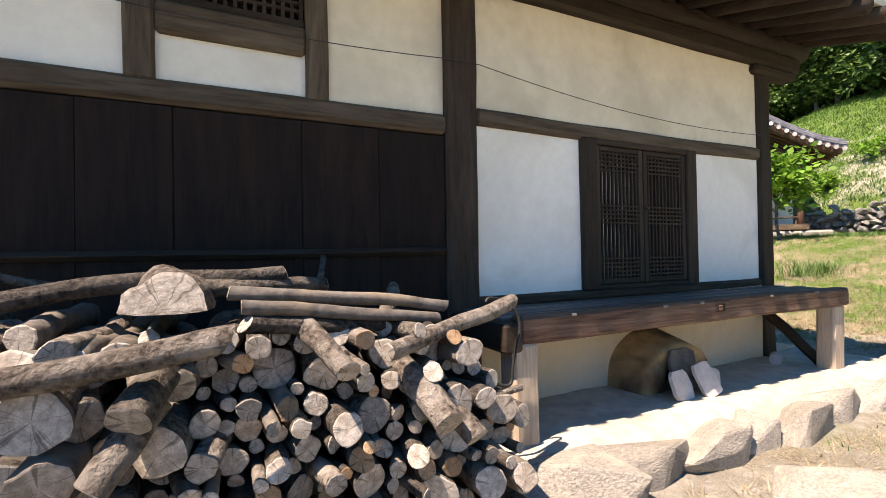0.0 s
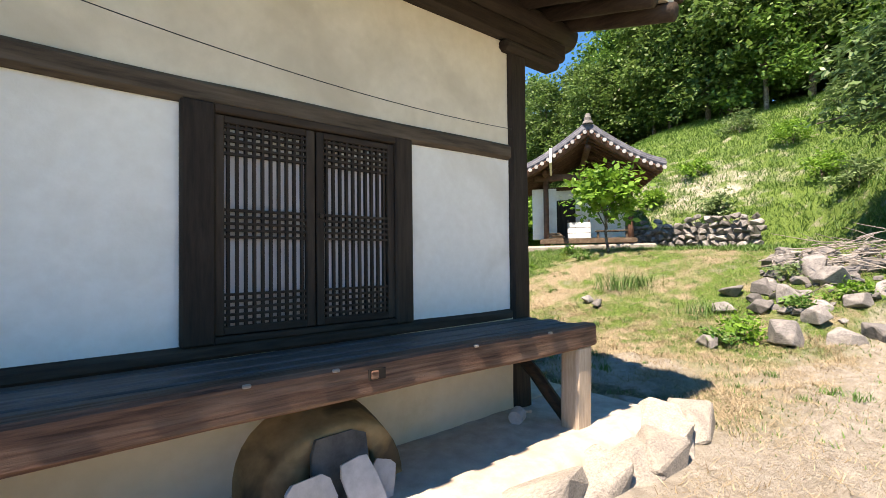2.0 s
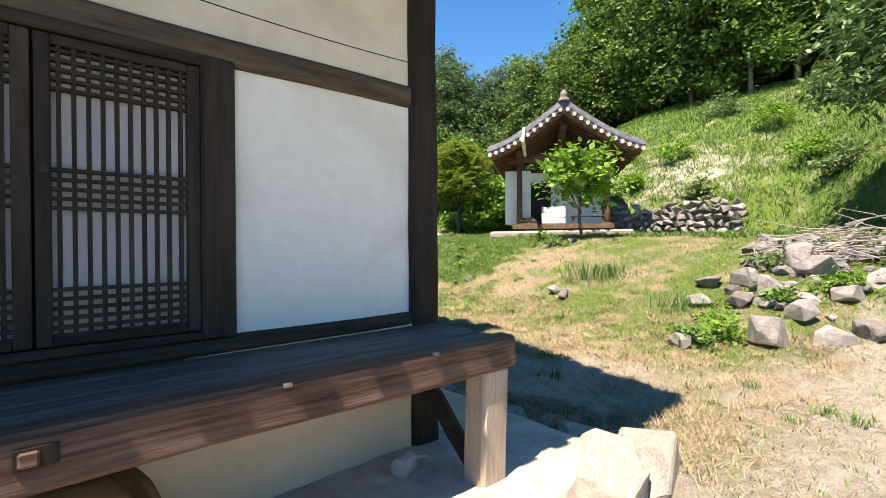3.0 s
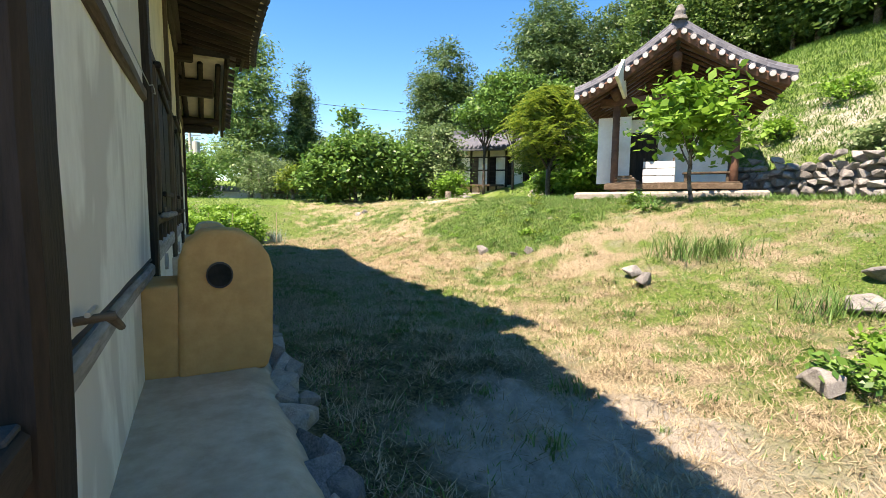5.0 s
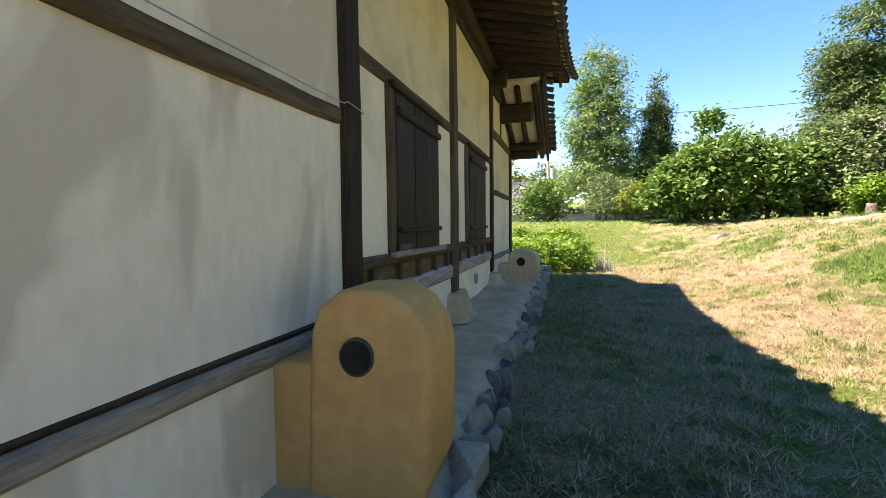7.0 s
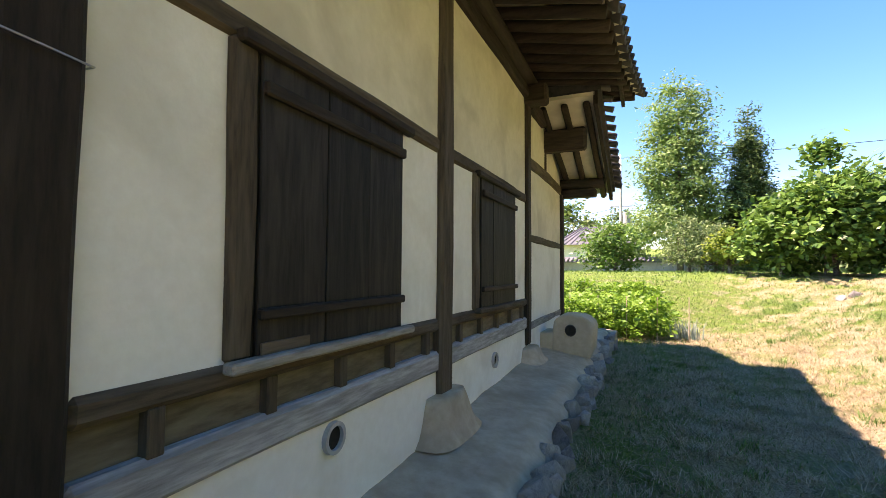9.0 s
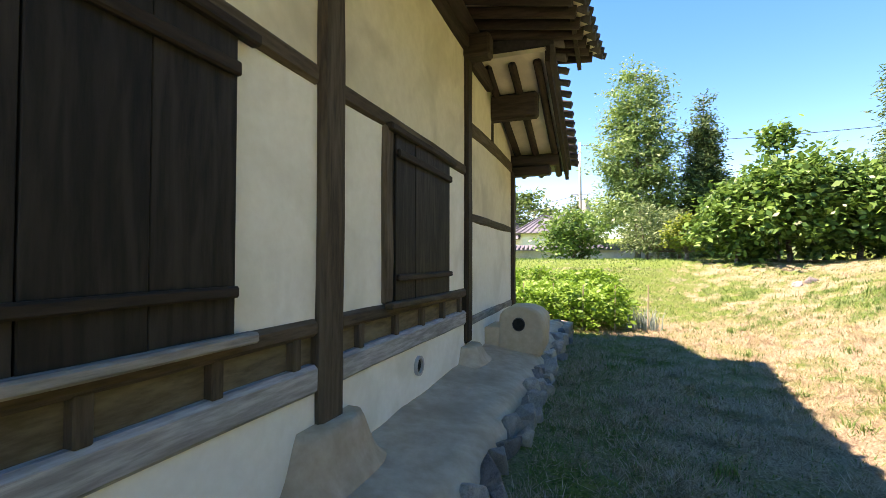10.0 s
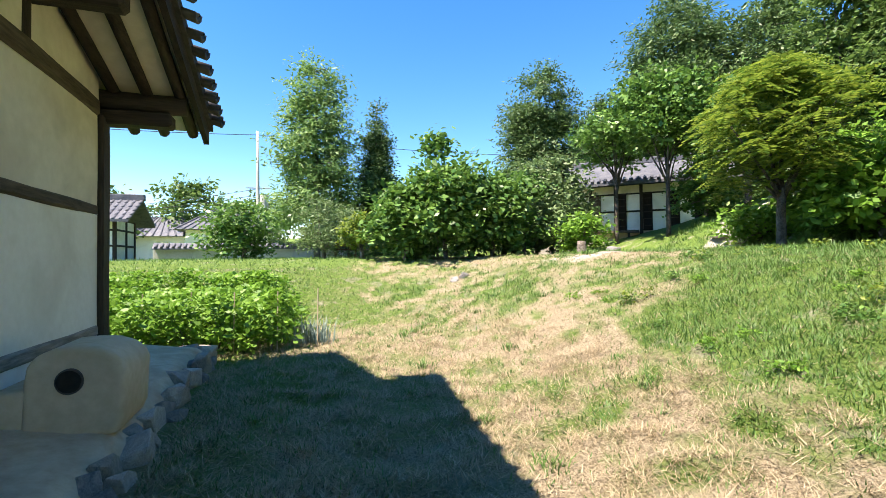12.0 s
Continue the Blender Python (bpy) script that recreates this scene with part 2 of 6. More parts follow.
def ground_material():
    m = bpy.data.materials.new("mown_grass_and_straw")
    m.use_nodes = True
    n, l = m.node_tree.nodes, m.node_tree.links
    b = n["Principled BSDF"]
    tc = n.new("ShaderNodeTexCoord")

    def noise_ramp(scale, lo, hi, ca, cb, detail=8):
        t = n.new("ShaderNodeTexNoise")
        t.inputs["Scale"].default_value, t.inputs["Detail"].default_value = scale, detail
        t.inputs["Roughness"].default_value = .68
        l.new(tc.outputs["Object"], t.inputs["Vector"])
        r = n.new("ShaderNodeValToRGB")
        r.color_ramp.elements[0].position, r.color_ramp.elements[1].position = lo, hi
        r.color_ramp.elements[0].color, r.color_ramp.elements[1].color = (*ca, 1), (*cb, 1)
        l.new(t.outputs[0], r.inputs[0])
        return t, r

    t1, straw = noise_ramp(46, .34, .60, (.10, .08, .048), (.50, .425, .295))
    _, green = noise_ramp(27, .34, .64, (.045, .095, .02), (.18, .275, .068))
    _, bare = noise_ramp(9, .4, .7, (.36, .33, .275), (.54, .505, .44))
    _, worn = noise_ramp(1.9, .42, .66, (0, 0, 0), (.5, .5, .5), 9)
    _, brown = noise_ramp(34, .36, .64, (.11, .087, .052), (.45, .385, .26))
    _, patch = noise_ramp(1.3, .34, .66, (0, 0, 0), (1, 1, 1), 10)

    def attr(name):
        a = n.new("ShaderNodeAttribute")
        a.attribute_name = name
        return a.outputs["Fac"]

    def mathn(op, a, bb):
        k = n.new("ShaderNodeMath")
        k.operation, k.use_clamp = op, True
        for i, v in enumerate((a, bb)):
            if isinstance(v, float):
                k.inputs[i].default_value = v
            else:
                l.new(v, k.inputs[i])
        return k.outputs[0]

    def broken(a):
        return mathn("MULTIPLY", mathn("SUBTRACT", mathn("ADD", a, mathn("MULTIPLY", patch.outputs[0], .7)), .5), 2.2)

    def mix(f, a, bb):
        k = n.new("ShaderNodeMixRGB")
        l.new(f, k.inputs[0]), l.new(a, k.inputs[1]), l.new(bb, k.inputs[2])
        return k.outputs[0]

    col = mix(worn.outputs[0], straw.outputs[0], brown.outputs[0])
    col = mix(broken(attr("green")), col, green.outputs[0])
    _, dark_tone = noise_ramp(31, .36, .66, (.04, .036, .018), (.19, .17, .085))
    col = mix(broken(attr("damp")), col, dark_tone.outputs[0])
    col = mix(broken(attr("bare")), col, bare.outputs[0])
    l.new(col, b.inputs["Base Color"])
    b.inputs["Roughness"].default_value = 1
    b.inputs["Specular IOR Level"].default_value = .1
    bp = n.new("ShaderNodeBump")
    bp.inputs["Strength"].default_value, bp.inputs["Distance"].default_value = 1.0, .065
    l.new(t1.outputs[0], bp.inputs["Height"])
    l.new(bp.outputs[0], b.inputs["Normal"])
    return m


GROUND = ground_material()

# ---------------------------------------------------------------- mesh helpers
rng = np.random.default_rng(7)


def smooth(a, b, x):
    t = np.clip((np.asarray(x, float) - a) / (b - a), 0, 1)
    return t * t * (3 - 2 * t)


def as_mesh(name, bm, mat, shade=False):
    me = bpy.data.meshes.new(name)
    bmesh.ops.recalc_face_normals(bm, faces=bm.faces)
    bm.to_mesh(me)
    bm.free()
    me.materials.append(mat)
    if shade:
        me.polygons.foreach_set("use_smooth", [True] * len(me.polygons))
    return me


def np_mesh(name, verts, faces, mat, shade=False):
    me = bpy.data.meshes.new(name)
    k = faces.shape[1]
    me.vertices.add(len(verts))
    me.vertices.foreach_set("co", np.asarray(verts, np.float32).ravel())
    me.loops.add(faces.size)
    me.loops.foreach_set("vertex_index", faces.ravel().astype(np.int32))
    me.polygons.add(len(faces))
    me.polygons.foreach_set("loop_start", np.arange(0, faces.size, k, dtype=np.int32))
    me.update(calc_edges=True)
    me.materials.append(mat)
    if shade:
        me.polygons.foreach_set("use_smooth", [True] * len(me.polygons))
    return me


def thing(name, label, category, group="", at=(0, 0, 0), kind=""):
    ob = new(name)
    ob.location = at
    ob.empty_display_size = 0.1
    return tagged(ob, label, category, group, kind)


def under(ob, parent):
    ob.parent = parent
    if parent.parent is None:
        ob.matrix_parent_inverse = parent.matrix_basis.inverted()
    return ob


def part(name, bm, mat, parent, label="", shade=False):
    me = bm if isinstance(bm, bpy.types.Mesh) else as_mesh(name, bm, mat, shade)
    ob = under(new(name, me), parent)
    return tagged(ob, label)


def single(name, bm, mat, label, category, group="", kind="", shade=False):
    me = bm if isinstance(bm, bpy.types.Mesh) else as_mesh(name, bm, mat, shade)
    return tagged(new(name, me), label, category, group, kind)


def box(x0, x1, y0, y1, z0, z1, bevel=0.008, bm=None):
    own = bmesh.new()
    bmesh.ops.create_cube(own, size=1, matrix=Matrix.Translation(((x0 + x1) / 2, (y0 + y1) / 2, (z0 + z1) / 2)) @ Matrix.Diagonal((abs(x1 - x0), abs(y1 - y0), abs(z1 - z0), 1)))
    if bevel:
        bmesh.ops.bevel(own, geom=own.edges[:], offset=bevel, segments=1, affect="EDGES")
    if bm is None:
        return own
    me = bpy.data.meshes.new("tmp")
    own.to_mesh(me)
    own.free()
    bm.from_mesh(me)
    bpy.data.meshes.remove(me)
    return bm


def beam(x0, x1, y0, y1, z0, z1, wob=0.012, bevel=0.02, seed=0, bow=0.0):
    """A hand-hewn timber: a bevelled box cut along its length, with a slight waver and a bow."""
    bm = box(x0, x1, y0, y1, z0, z1, bevel)
    size = (x1 - x0, y1 - y0, z1 - z0)
    ax = max(range(3), key=lambda i: size[i])
    cut = max(3, int(size[ax] / 0.35))
    lo = (x0, y0, z0)[ax]
    for i in range(1, cut):
        co = [0, 0, 0]
        no = [0, 0, 0]
        co[ax], no[ax] = lo + size[ax] * i / cut, 1
        bmesh.ops.bisect_plane(bm, geom=bm.verts[:] + bm.edges[:] + bm.faces[:], plane_co=co, plane_no=no)
    for v in bm.verts:
        t = (v.co[ax] - lo) / size[ax]
        d = noise.noise_vector((v.co.x * 1.3 + seed * 7.1, v.co.y * 1.3, v.co.z * 1.3)) * wob
        d[ax] = 0
        v.co += d
        v.co.z += bow * 4 * t * (1 - t) if ax != 2 else 0
    return bm


def rod(p, q, r0, r1=None, n=10, rings=4, wob=0.0, seed=0, bm=None, caps=True):
    """A round timber or limb from p to q."""
    bm = bm or bmesh.new()
    p, q = Vector(p), Vector(q)
    r1 = r0 if r1 is None else r1
    d = (q - p).normalized()
    a = d.orthogonal().normalized()
    b = d.cross(a)
    rows = []
    for i in range(rings + 1):
        t = i / rings
        c = p.lerp(q, t) + (noise.noise_vector((seed * 3.7 + t * 2, seed, 1)) * wob if 0 < i < rings else Vector())
        r = r0 + (r1 - r0) * t
        rows.append([bm.verts.new(c + (a * math.cos(2 * math.pi * k / n) + b * math.sin(2 * math.pi * k / n)) * r * (1 + (wob * 2 if wob else 0) * noise.noise((k * 1.9, t * 3, seed))))
                     for k in range(n)])
    for u, w in zip(rows, rows[1:]):
        for k in range(n):
            bm.faces.new((u[k], u[(k + 1) % n], w[(k + 1) % n], w[k]))
    if caps:
        bm.faces.new(rows[0][::-1])
        bm.faces.new(rows[-1])
    return bm


def prism(profile, y0, y1, bevel=0.0, seg=2):
    """A profile in x and z, drawn out from y0 to y1."""
    bm = bmesh.new()
    a = [bm.verts.new((x, y0, z)) for x, z in profile]
    b = [bm.verts.new((x, y1, z)) for x, z in profile]
    bm.faces.new(a), bm.faces.new(b[::-1])
    n = len(a)
    for i in range(n):
        bm.faces.new((a[i], b[i], b[(i + 1) % n], a[(i + 1) % n]))
    bmesh.ops.recalc_face_normals(bm, faces=bm.faces)
    if bevel:
        ed = [e for e in bm.edges if e.calc_face_angle(0) > 0.6]
        bmesh.ops.bevel(bm, geom=ed, offset=bevel, segments=seg, affect="EDGES", profile=0.6)
    return bm


def stone_mesh(seed, mat, sub=3, rough=0.35):
    bm = bmesh.new()
    bmesh.ops.create_icosphere(bm, subdivisions=sub, radius=1)
    rnd = random.Random(seed)
    cuts = [Vector((rnd.gauss(0, 1), rnd.gauss(0, 1), rnd.gauss(0, .8))).normalized() for _ in range(11)]
    for v in bm.verts:
        d = v.co.normalized()
        r = .45 + .55 * .82 / max(abs(d.x), abs(d.y), abs(d.z)) + rough * .6 * noise.noise(d * 1.6 + Vector((seed * 5.3, 0, 0)))
        for c in cuts:
            k = d.dot(c)
            if k > 0.2:
                r = min(r, 0.72 / k)
        v.co = d * (r + .05 * noise.noise(d * 5 + Vector((seed, 3, 0))))
    return as_mesh("stone", bm, mat)


def rock_mesh(seed, mat, flat=.75):
    """An angular broken stone: the hull of a few points, its edges worn."""
    rnd = random.Random(seed)
    bm = bmesh.new()
    for _ in range(15):
        d = Vector((rnd.gauss(0, 1), rnd.gauss(0, 1), rnd.gauss(0, 1))).normalized()
        d /= max(abs(d.x), abs(d.y), abs(d.z)) ** flat
        bm.verts.new(d * rnd.uniform(.82, 1.05))
    got = bmesh.ops.convex_hull(bm, input=bm.verts[:])
    bmesh.ops.delete(bm, geom=list({v for v in got["geom_interior"] + got["geom_unused"] if isinstance(v, bmesh.types.BMVert)}), context="VERTS")
    bmesh.ops.dissolve_limit(bm, angle_limit=.22, verts=bm.verts[:], edges=bm.edges[:])
    bmesh.ops.bevel(bm, geom=bm.edges[:], offset=.06, segments=1, affect="EDGES", clamp_overlap=True)
    bmesh.ops.triangulate(bm, faces=bm.faces[:])
    for v in bm.verts:
        v.co *= 1 + .06 * noise.noise(v.co * 2.5 + Vector((seed, 0, 0)))
    return as_mesh("stone", bm, mat)


STONES = [stone_mesh(i, STONE) for i in range(7)]
GREYS = [stone_mesh(i + 20, GREYSTONE) for i in range(7)]
DARKS = [rock_mesh(i + 40, DARKSTONE) for i in range(6)]
ROCKS = [rock_mesh(i + 80, GREYSTONE) for i in range(8)]
EDGES = [rock_mesh(i + 100, STONE, .92) for i in range(7)]


def stone_at(name, me, parent, x, y, z, sx, sy, sz, turn=0.0, tilt=0.0, label="", category="", group=""):
    ob = new(name, me)
    m = pose(x, y, z, tilt, tilt * .5, turn) @ Matrix.Diagonal((sx, sy, sz, 1))
    ob.matrix_basis = m
    if parent:
        under(ob, parent)
    return tagged(ob, label, category, group)


# ---------------------------------------------------------------- ground


def hill_toe(y):
    return 20.3 - 6.5 * smooth(5.0, -1.0, y)


wave = np.random.default_rng(41)
WAVES = [(2 * np.pi / q, a, p, h) for q, h in ((1.1, .012), (.75, .010), (.52, .010), (.38, .009), (.28, .008), (.21, .007)) for a, p in zip(wave.uniform(0, np.pi, 3), wave.uniform(0, 6.28, 3))]


def clods(x, y):
    """Small uneven rises of mown turf."""
    wx, wy = x + .15 * np.sin(y * 2.1), y + .15 * np.sin(x * 1.7)
    return sum(h * np.sin(k * (wx * np.cos(a) + wy * np.sin(a)) + p) for k, a, p, h in WAVES)


def height(x, y):
    x, y = np.asarray(x, float), np.asarray(y, float)
    sx = smooth(9.0, 16.2, x - .10 * np.clip(12 - y, 0, 8))
    sy = smooth(18.5, 29, y)
    h = .05 + .012 * np.clip(y - 3, 0, 12) + 1.62 * (1 - (1 - sx) * (1 - sy))
    rise = np.clip(x - hill_toe(y), 0, 60)
    steep = .70 * (1 - .72 * smooth(13, 32, y))
    h = h + 13.5 * np.tanh(rise * steep / 13.5) * smooth(0, 2.2, rise)
    far = np.hypot(x - 8, y - 10)
    h = h + 16 * smooth(75, 150, far) * (0.5 + 0.5 * np.sin(x * .021 + 1.3) * np.cos(y * .017)) * smooth(-.2, .6, (y - 10) / (far + 1))
    h = h + .035 * np.sin(x * 1.7 + .6 * y) * np.cos(y * 1.3 - .4 * x) * smooth(7.2, 10, x)
    h = h + clods(x, y) * smooth(6.5, 7.2, np.maximum(x, 8.2 - y)) * smooth(26, 20, x) * .75
    return h


def green_of(x, y):
    bank = smooth(10.9, 12.0, x - .03 * (y - 9)) * smooth(8.0, 9.6, y - .1 * (x - 11)) * smooth(20.0, 17.5, x - .12 * (y - 10)) * smooth(.8, -.6, y - 13.3 - .57 * (x - 10.3))
    hill = smooth(18, 22, x) * 1.3
    north = smooth(17, 20, y) * smooth(9.5, 7, x - .25 * (y - 20))
    slope = smooth(16, 21, y) * smooth(14, 10.5, x - .2 * (y - 20)) * (.50 + .28 * np.sin(x * 1.1 + 1.3 * np.sin(y * .7)) * np.cos(y * .9 + x * .3))
    east = smooth(8.8, 10.5, x) * smooth(8.5, 6.5, y) * (.42 + .3 * np.sin(x * 1.3 + y) * np.cos(y * 1.1 - x * .5))
    wild = smooth(11, 13, x) * smooth(6, 4, y) * .75
    near_house = smooth(8.3, 6.8, x + .3 * np.sin(y * 1.3)) * smooth(3.6, 6, y) * (.40 + .25 * np.sin(x * 2.3 + y))
    nfar = smooth(30, 36, y) * .9
    return np.maximum.reduce([bank, hill, north, slope, east, wild, near_house, nfar, .36 + .22 * np.sin(x * .9 + 1.1 * np.sin(y * .5)) * np.cos(y * .8)]) + 5 * clods(x * .55 + 3, y * .55) * smooth(9, 10, x)


def bare_of(x, y):
    a = np.exp(-((x - 8.0) ** 2 / 1.0 + (y - 3.6) ** 2 / .9)) * .9
    b = smooth(3.2, 1.2, y + .35 * np.sin(x * 1.9)) * smooth(13.5, 10.5, x) * .72
    c = np.exp(-((x - 24.5) ** 2 / 6 + (y - 9) ** 2 / 9)) * .5
    d = smooth(.12, 0, np.abs(y - 20.5 - .1 * (x - 16)) - .7) * smooth(14, 15.5, x) * smooth(27, 25, x) * .9
    up = x - hill_toe(y)
    e = smooth(.6, 1.0, np.sin(y * .55 + 1.1 * np.sin(x * .6)) * np.cos(x * 1.3 + .9 * np.sin(y * .8)) + 6 * clods(x * .3, y * .3)) * smooth(4, 6, up) * smooth(15, 11, up) * smooth(17, 12, y) * .4
    return np.maximum.reduce([a, b, c, d, e])


def dark_ground_of(x, y):
    """Darker olive-brown ground along the foot of the plinth."""
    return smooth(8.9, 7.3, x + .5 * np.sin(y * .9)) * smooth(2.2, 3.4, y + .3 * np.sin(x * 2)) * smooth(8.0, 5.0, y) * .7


def axis(lo, hi, step, far):
    mid = np.arange(lo, hi, step)
    grow = [step]
    while sum(grow) < far:
        grow.append(min(grow[-1] * 1.18, grow[-1] + 6))
    out = np.cumsum(grow)
    return np.concatenate([lo - out[::-1], mid, hi + out])


gx, gy = axis(4, 19, .075, 420), axis(-2, 25, .075, 420)
mx_, my_ = np.meshgrid(gx, gy)
gz = height(mx_, my_)
gv = np.stack([mx_.ravel(), my_.ravel(), gz.ravel()], 1)
gi = np.arange(len(gx) * len(gy)).reshape(len(gy), len(gx))
gf = np.stack([gi[:-1, :-1], gi[:-1, 1:], gi[1:, 1:], gi[1:, :-1]], -1).reshape(-1, 4)
gm = np_mesh("ground", gv, gf, GROUND, True)
for nm, fn in (("green", green_of), ("bare", bare_of), ("damp", dark_ground_of)):
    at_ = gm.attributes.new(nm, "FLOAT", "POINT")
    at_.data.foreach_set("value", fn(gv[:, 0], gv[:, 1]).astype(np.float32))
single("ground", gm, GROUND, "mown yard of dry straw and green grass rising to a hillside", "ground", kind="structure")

# ---------------------------------------------------------------- the house
house = thing("tiled_house", "old timber-framed house with white plaster panels and tiled eaves", "house", at=(2, 9, 0))
FY, SX = 3.0, 5.46          # faces of the front and the side wall


def floor_z(y):
    return .25 + .021 * max(0.0, y - 5)


# posts: those of the front, then those of the side
for i, (x0, x1) in enumerate(((-5.9, -5.65), (-2.0, -1.76), (1.51, 1.77))):
    part("post", beam(x0, x1, FY - .03, FY + .22, .2, 3.5, .012, .02, i), DARKZ, house)
part("post", beam(5.295, 5.52, FY - .012, FY + .25, .22, 3.5, .014, .025, 5), DARKZ, house, "dark corner post")
for i, (y0, y1, zt) in enumerate(((6.22, 6.47, 4.55), (9.31, 9.57, 4.55), (12.53, 12.75, 4.6), (15.62, 15.86, 3.5))):
    part("post", beam(SX - .20, SX + .055, y0, y1, floor_z(y0) + (.3 if i in (1, 2) else .02), zt, .014, .025, i + 9), DARKZ if i != 1 else BROWNZ, house)


def panel(x0, x1, y0, y1, z0, z1, mat, seed=0):
    """A plaster panel between timbers, with a slightly uneven trowelled face."""
    bm = box(x0, x1, y0, y1, z0, z1, 0)
    size = (x1 - x0, y1 - y0, z1 - z0)
    for ax in range(3):
        for i in range(1, int(size[ax] / .3)):
            co, no = [x0, y0, z0], [0, 0, 0]
            co[ax] += size[ax] * i / int(size[ax] / .3)
            no[ax] = 1
            bmesh.ops.bisect_plane(bm, geom=bm.verts[:] + bm.edges[:] + bm.faces[:], plane_co=co, plane_no=no)
    for v in bm.verts:
        d = .009 * noise.noise((v.co.x * 1.1 + seed, v.co.y * 1.1, v.co.z * 1.1))
        if size[1] < size[0]:
            v.co.y += d
        else:
            v.co.x += d
    part("plaster_panel", bm, mat, house, shade=False)


def rail(x0, x1, y0, y1, z0, z1, mat, seed=0, bow=0.0, wob=.014, label=""):
    return part("rail", beam(x0, x1, y0, y1, z0, z1, wob, .025, seed, bow), mat, house, label)


F0, F1 = FY + .03, FY + .15
# front bay with the paper door
rail(1.77, 5.31, FY - .01, FY + .16, 2.37, 2.50, BROWNX, 1, -.012)
rail(1.75, 5.31, FY - .008, FY + .18, 1.00, 1.09, DARKX, 2, 0, .008)
panel(1.75, 5.3, F0, F1, 2.48, 3.42, CREAM, 1)
panel(1.75, 2.85, F0, F1, 1.07, 2.39, LIME, 2)
panel(4.19, 5.3, F0, F1, 1.07, 2.39, LIME, 3)
panel(1.75, 5.3, F0 - .02, F1, .18, 1.02, OCHRE, 4)
# wall plate of the front, and the round purlin over it, both run out past the corner
part("lintel", beam(-6, 6.06, FY - .05, FY + .14, 3.40, 3.58, .02, .03, 3, .0), DARKX, house)
part("purlin", rod((-6.2, FY + .06, 3.69), (6.22, FY + .06, 3.70), .125, .13, 14, 18, .02, 3), DARKX, house, shade=True)
part("bracket", beam(5.2, 5.95, FY - .06, FY + .12, 3.30, 3.40, .01, .03, 8), DARKX, house)

# paper door: frame, two leaves, each with bars over white paper
door = part("door", box(2.79, 2.957, FY - .015, FY + .15, 1.08, 2.38, .012), DARKZ, house, "closed double door with dark lattice over white paper")
# dark sheet behind the leaves, coloured like an unlit interior
part("backing", box(2.8, 4.24, FY + .07, FY + .085, 1.07, 2.39, 0), SOOT_AND_SHADE, door)
part("jamb", box(4.103, 4.25, FY - .015, FY + .15, 1.08, 2.38, .012), DARKZ, door)
part("head", box(2.95, 4.11, FY - .01, FY + .13, 2.33, 2.38, .008), DARKX, door)
part("sill", box(2.95, 4.11, FY - .01, FY + .13, 1.08, 1.12, .008), DARKX, door)
for x0, x1 in ((2.955, 3.525), (3.535, 4.105)):
    for a, b in ((x0, x0 + .05), (x1 - .055, x1)):
        part("stile", box(a, b, FY + .01, FY + .05, 1.125, 2.325, .005), DARKZ, door)
    for a, b in ((1.125, 1.17), (2.285, 2.325)):
        part("cross_rail", box(x0 + .05, x1 - .055, FY + .012, FY + .048, a, b, .004), DARKX, door)
    part("paper", box(x0 + .045, x1 - .05, FY + .046, FY + .052, 1.165, 2.29, 0), PAPER, door, "greyish white door paper")
    n = 10
    for i in range(n):
        x = x0 + .05 + (x1 - x0 - .105) * (i + .5) / n
        part("lattice_bar", box(x - .0075, x + .0075, FY + .018, FY + .044, 1.168, 2.287, 0), DARKZ, door)
    for z0, k in ((1.195, 5), (1.66, 5), (2.12, 5)):
        for j in range(k):
            z = z0 + j * .037
            part("lattice_bar", box(x0 + .05, x1 - .055, FY + .016, FY + .046, z - .007, z + .007, 0), DARKX, door)
ring = bmesh.new()
rod((3.56, FY - .01, 1.80), (3.56, FY + .03, 1.80), .016, .016, 8, 1, bm=ring)
part("door_pull", ring, DARKZ, door)

# kitchen bay: dark boards below, plaster and a small lattice window above
rail(-2.0, 1.51, FY - .03, FY + .16, 2.26, 2.40, BROWNX, 4, .012)
rail(-2.0, 1.51, FY - .035, FY + .05, 1.40, 1.455, DARKX, 5, 0, .005)
x, k = -1.76, 0
while x < 1.5:
    w = (.52, .61, .44, .70, .50)[k % 5]
    part("board", box(x, min(x + w, 1.51) - .002, FY + .005 + .006 * (k % 2), FY + .05, .3, 2.26, .004), BOARD, house)
    x, k = x + w, k + 1
# dark sheet behind the boards, with the shade of the gaps in its colour
panel(-6, 1.53, FY + .06, FY + .16, .2, 2.3, SOOT_AND_SHADE, 9)
part("kitchen_post", beam(-.42, -.27, FY - .02, FY + .15, 2.39, 3.42, .01, .015, 21), BROWNZ, house)
part("kitchen_post", beam(.54, .68, FY - .02, FY + .15, 2.39, 3.42, .01, .015, 22), BROWNZ, house)
part("kitchen_sill", beam(-.27, .54, FY - .025, FY + .15, 2.67, 2.85, .012, .02, 23), BROWNX, house)
panel(-2.0, -.40, F0, F1, 2.38, 3.42, LIME, 5)
panel(.66, 1.53, F0, F1, 2.38, 3.42, CREAM, 6)
panel(-.28, .55, F0, F1, 2.38, 2.69, LIME, 7)
vent = part("lattice_window", box(-.265, .535, FY + .01, FY + .05, 2.855, 2.895, .004), DARKX, house, "small dark lattice window")
part("head", box(-.265, .535, FY + .01, FY + .05, 3.34, 3.40, .004), DARKX, vent)
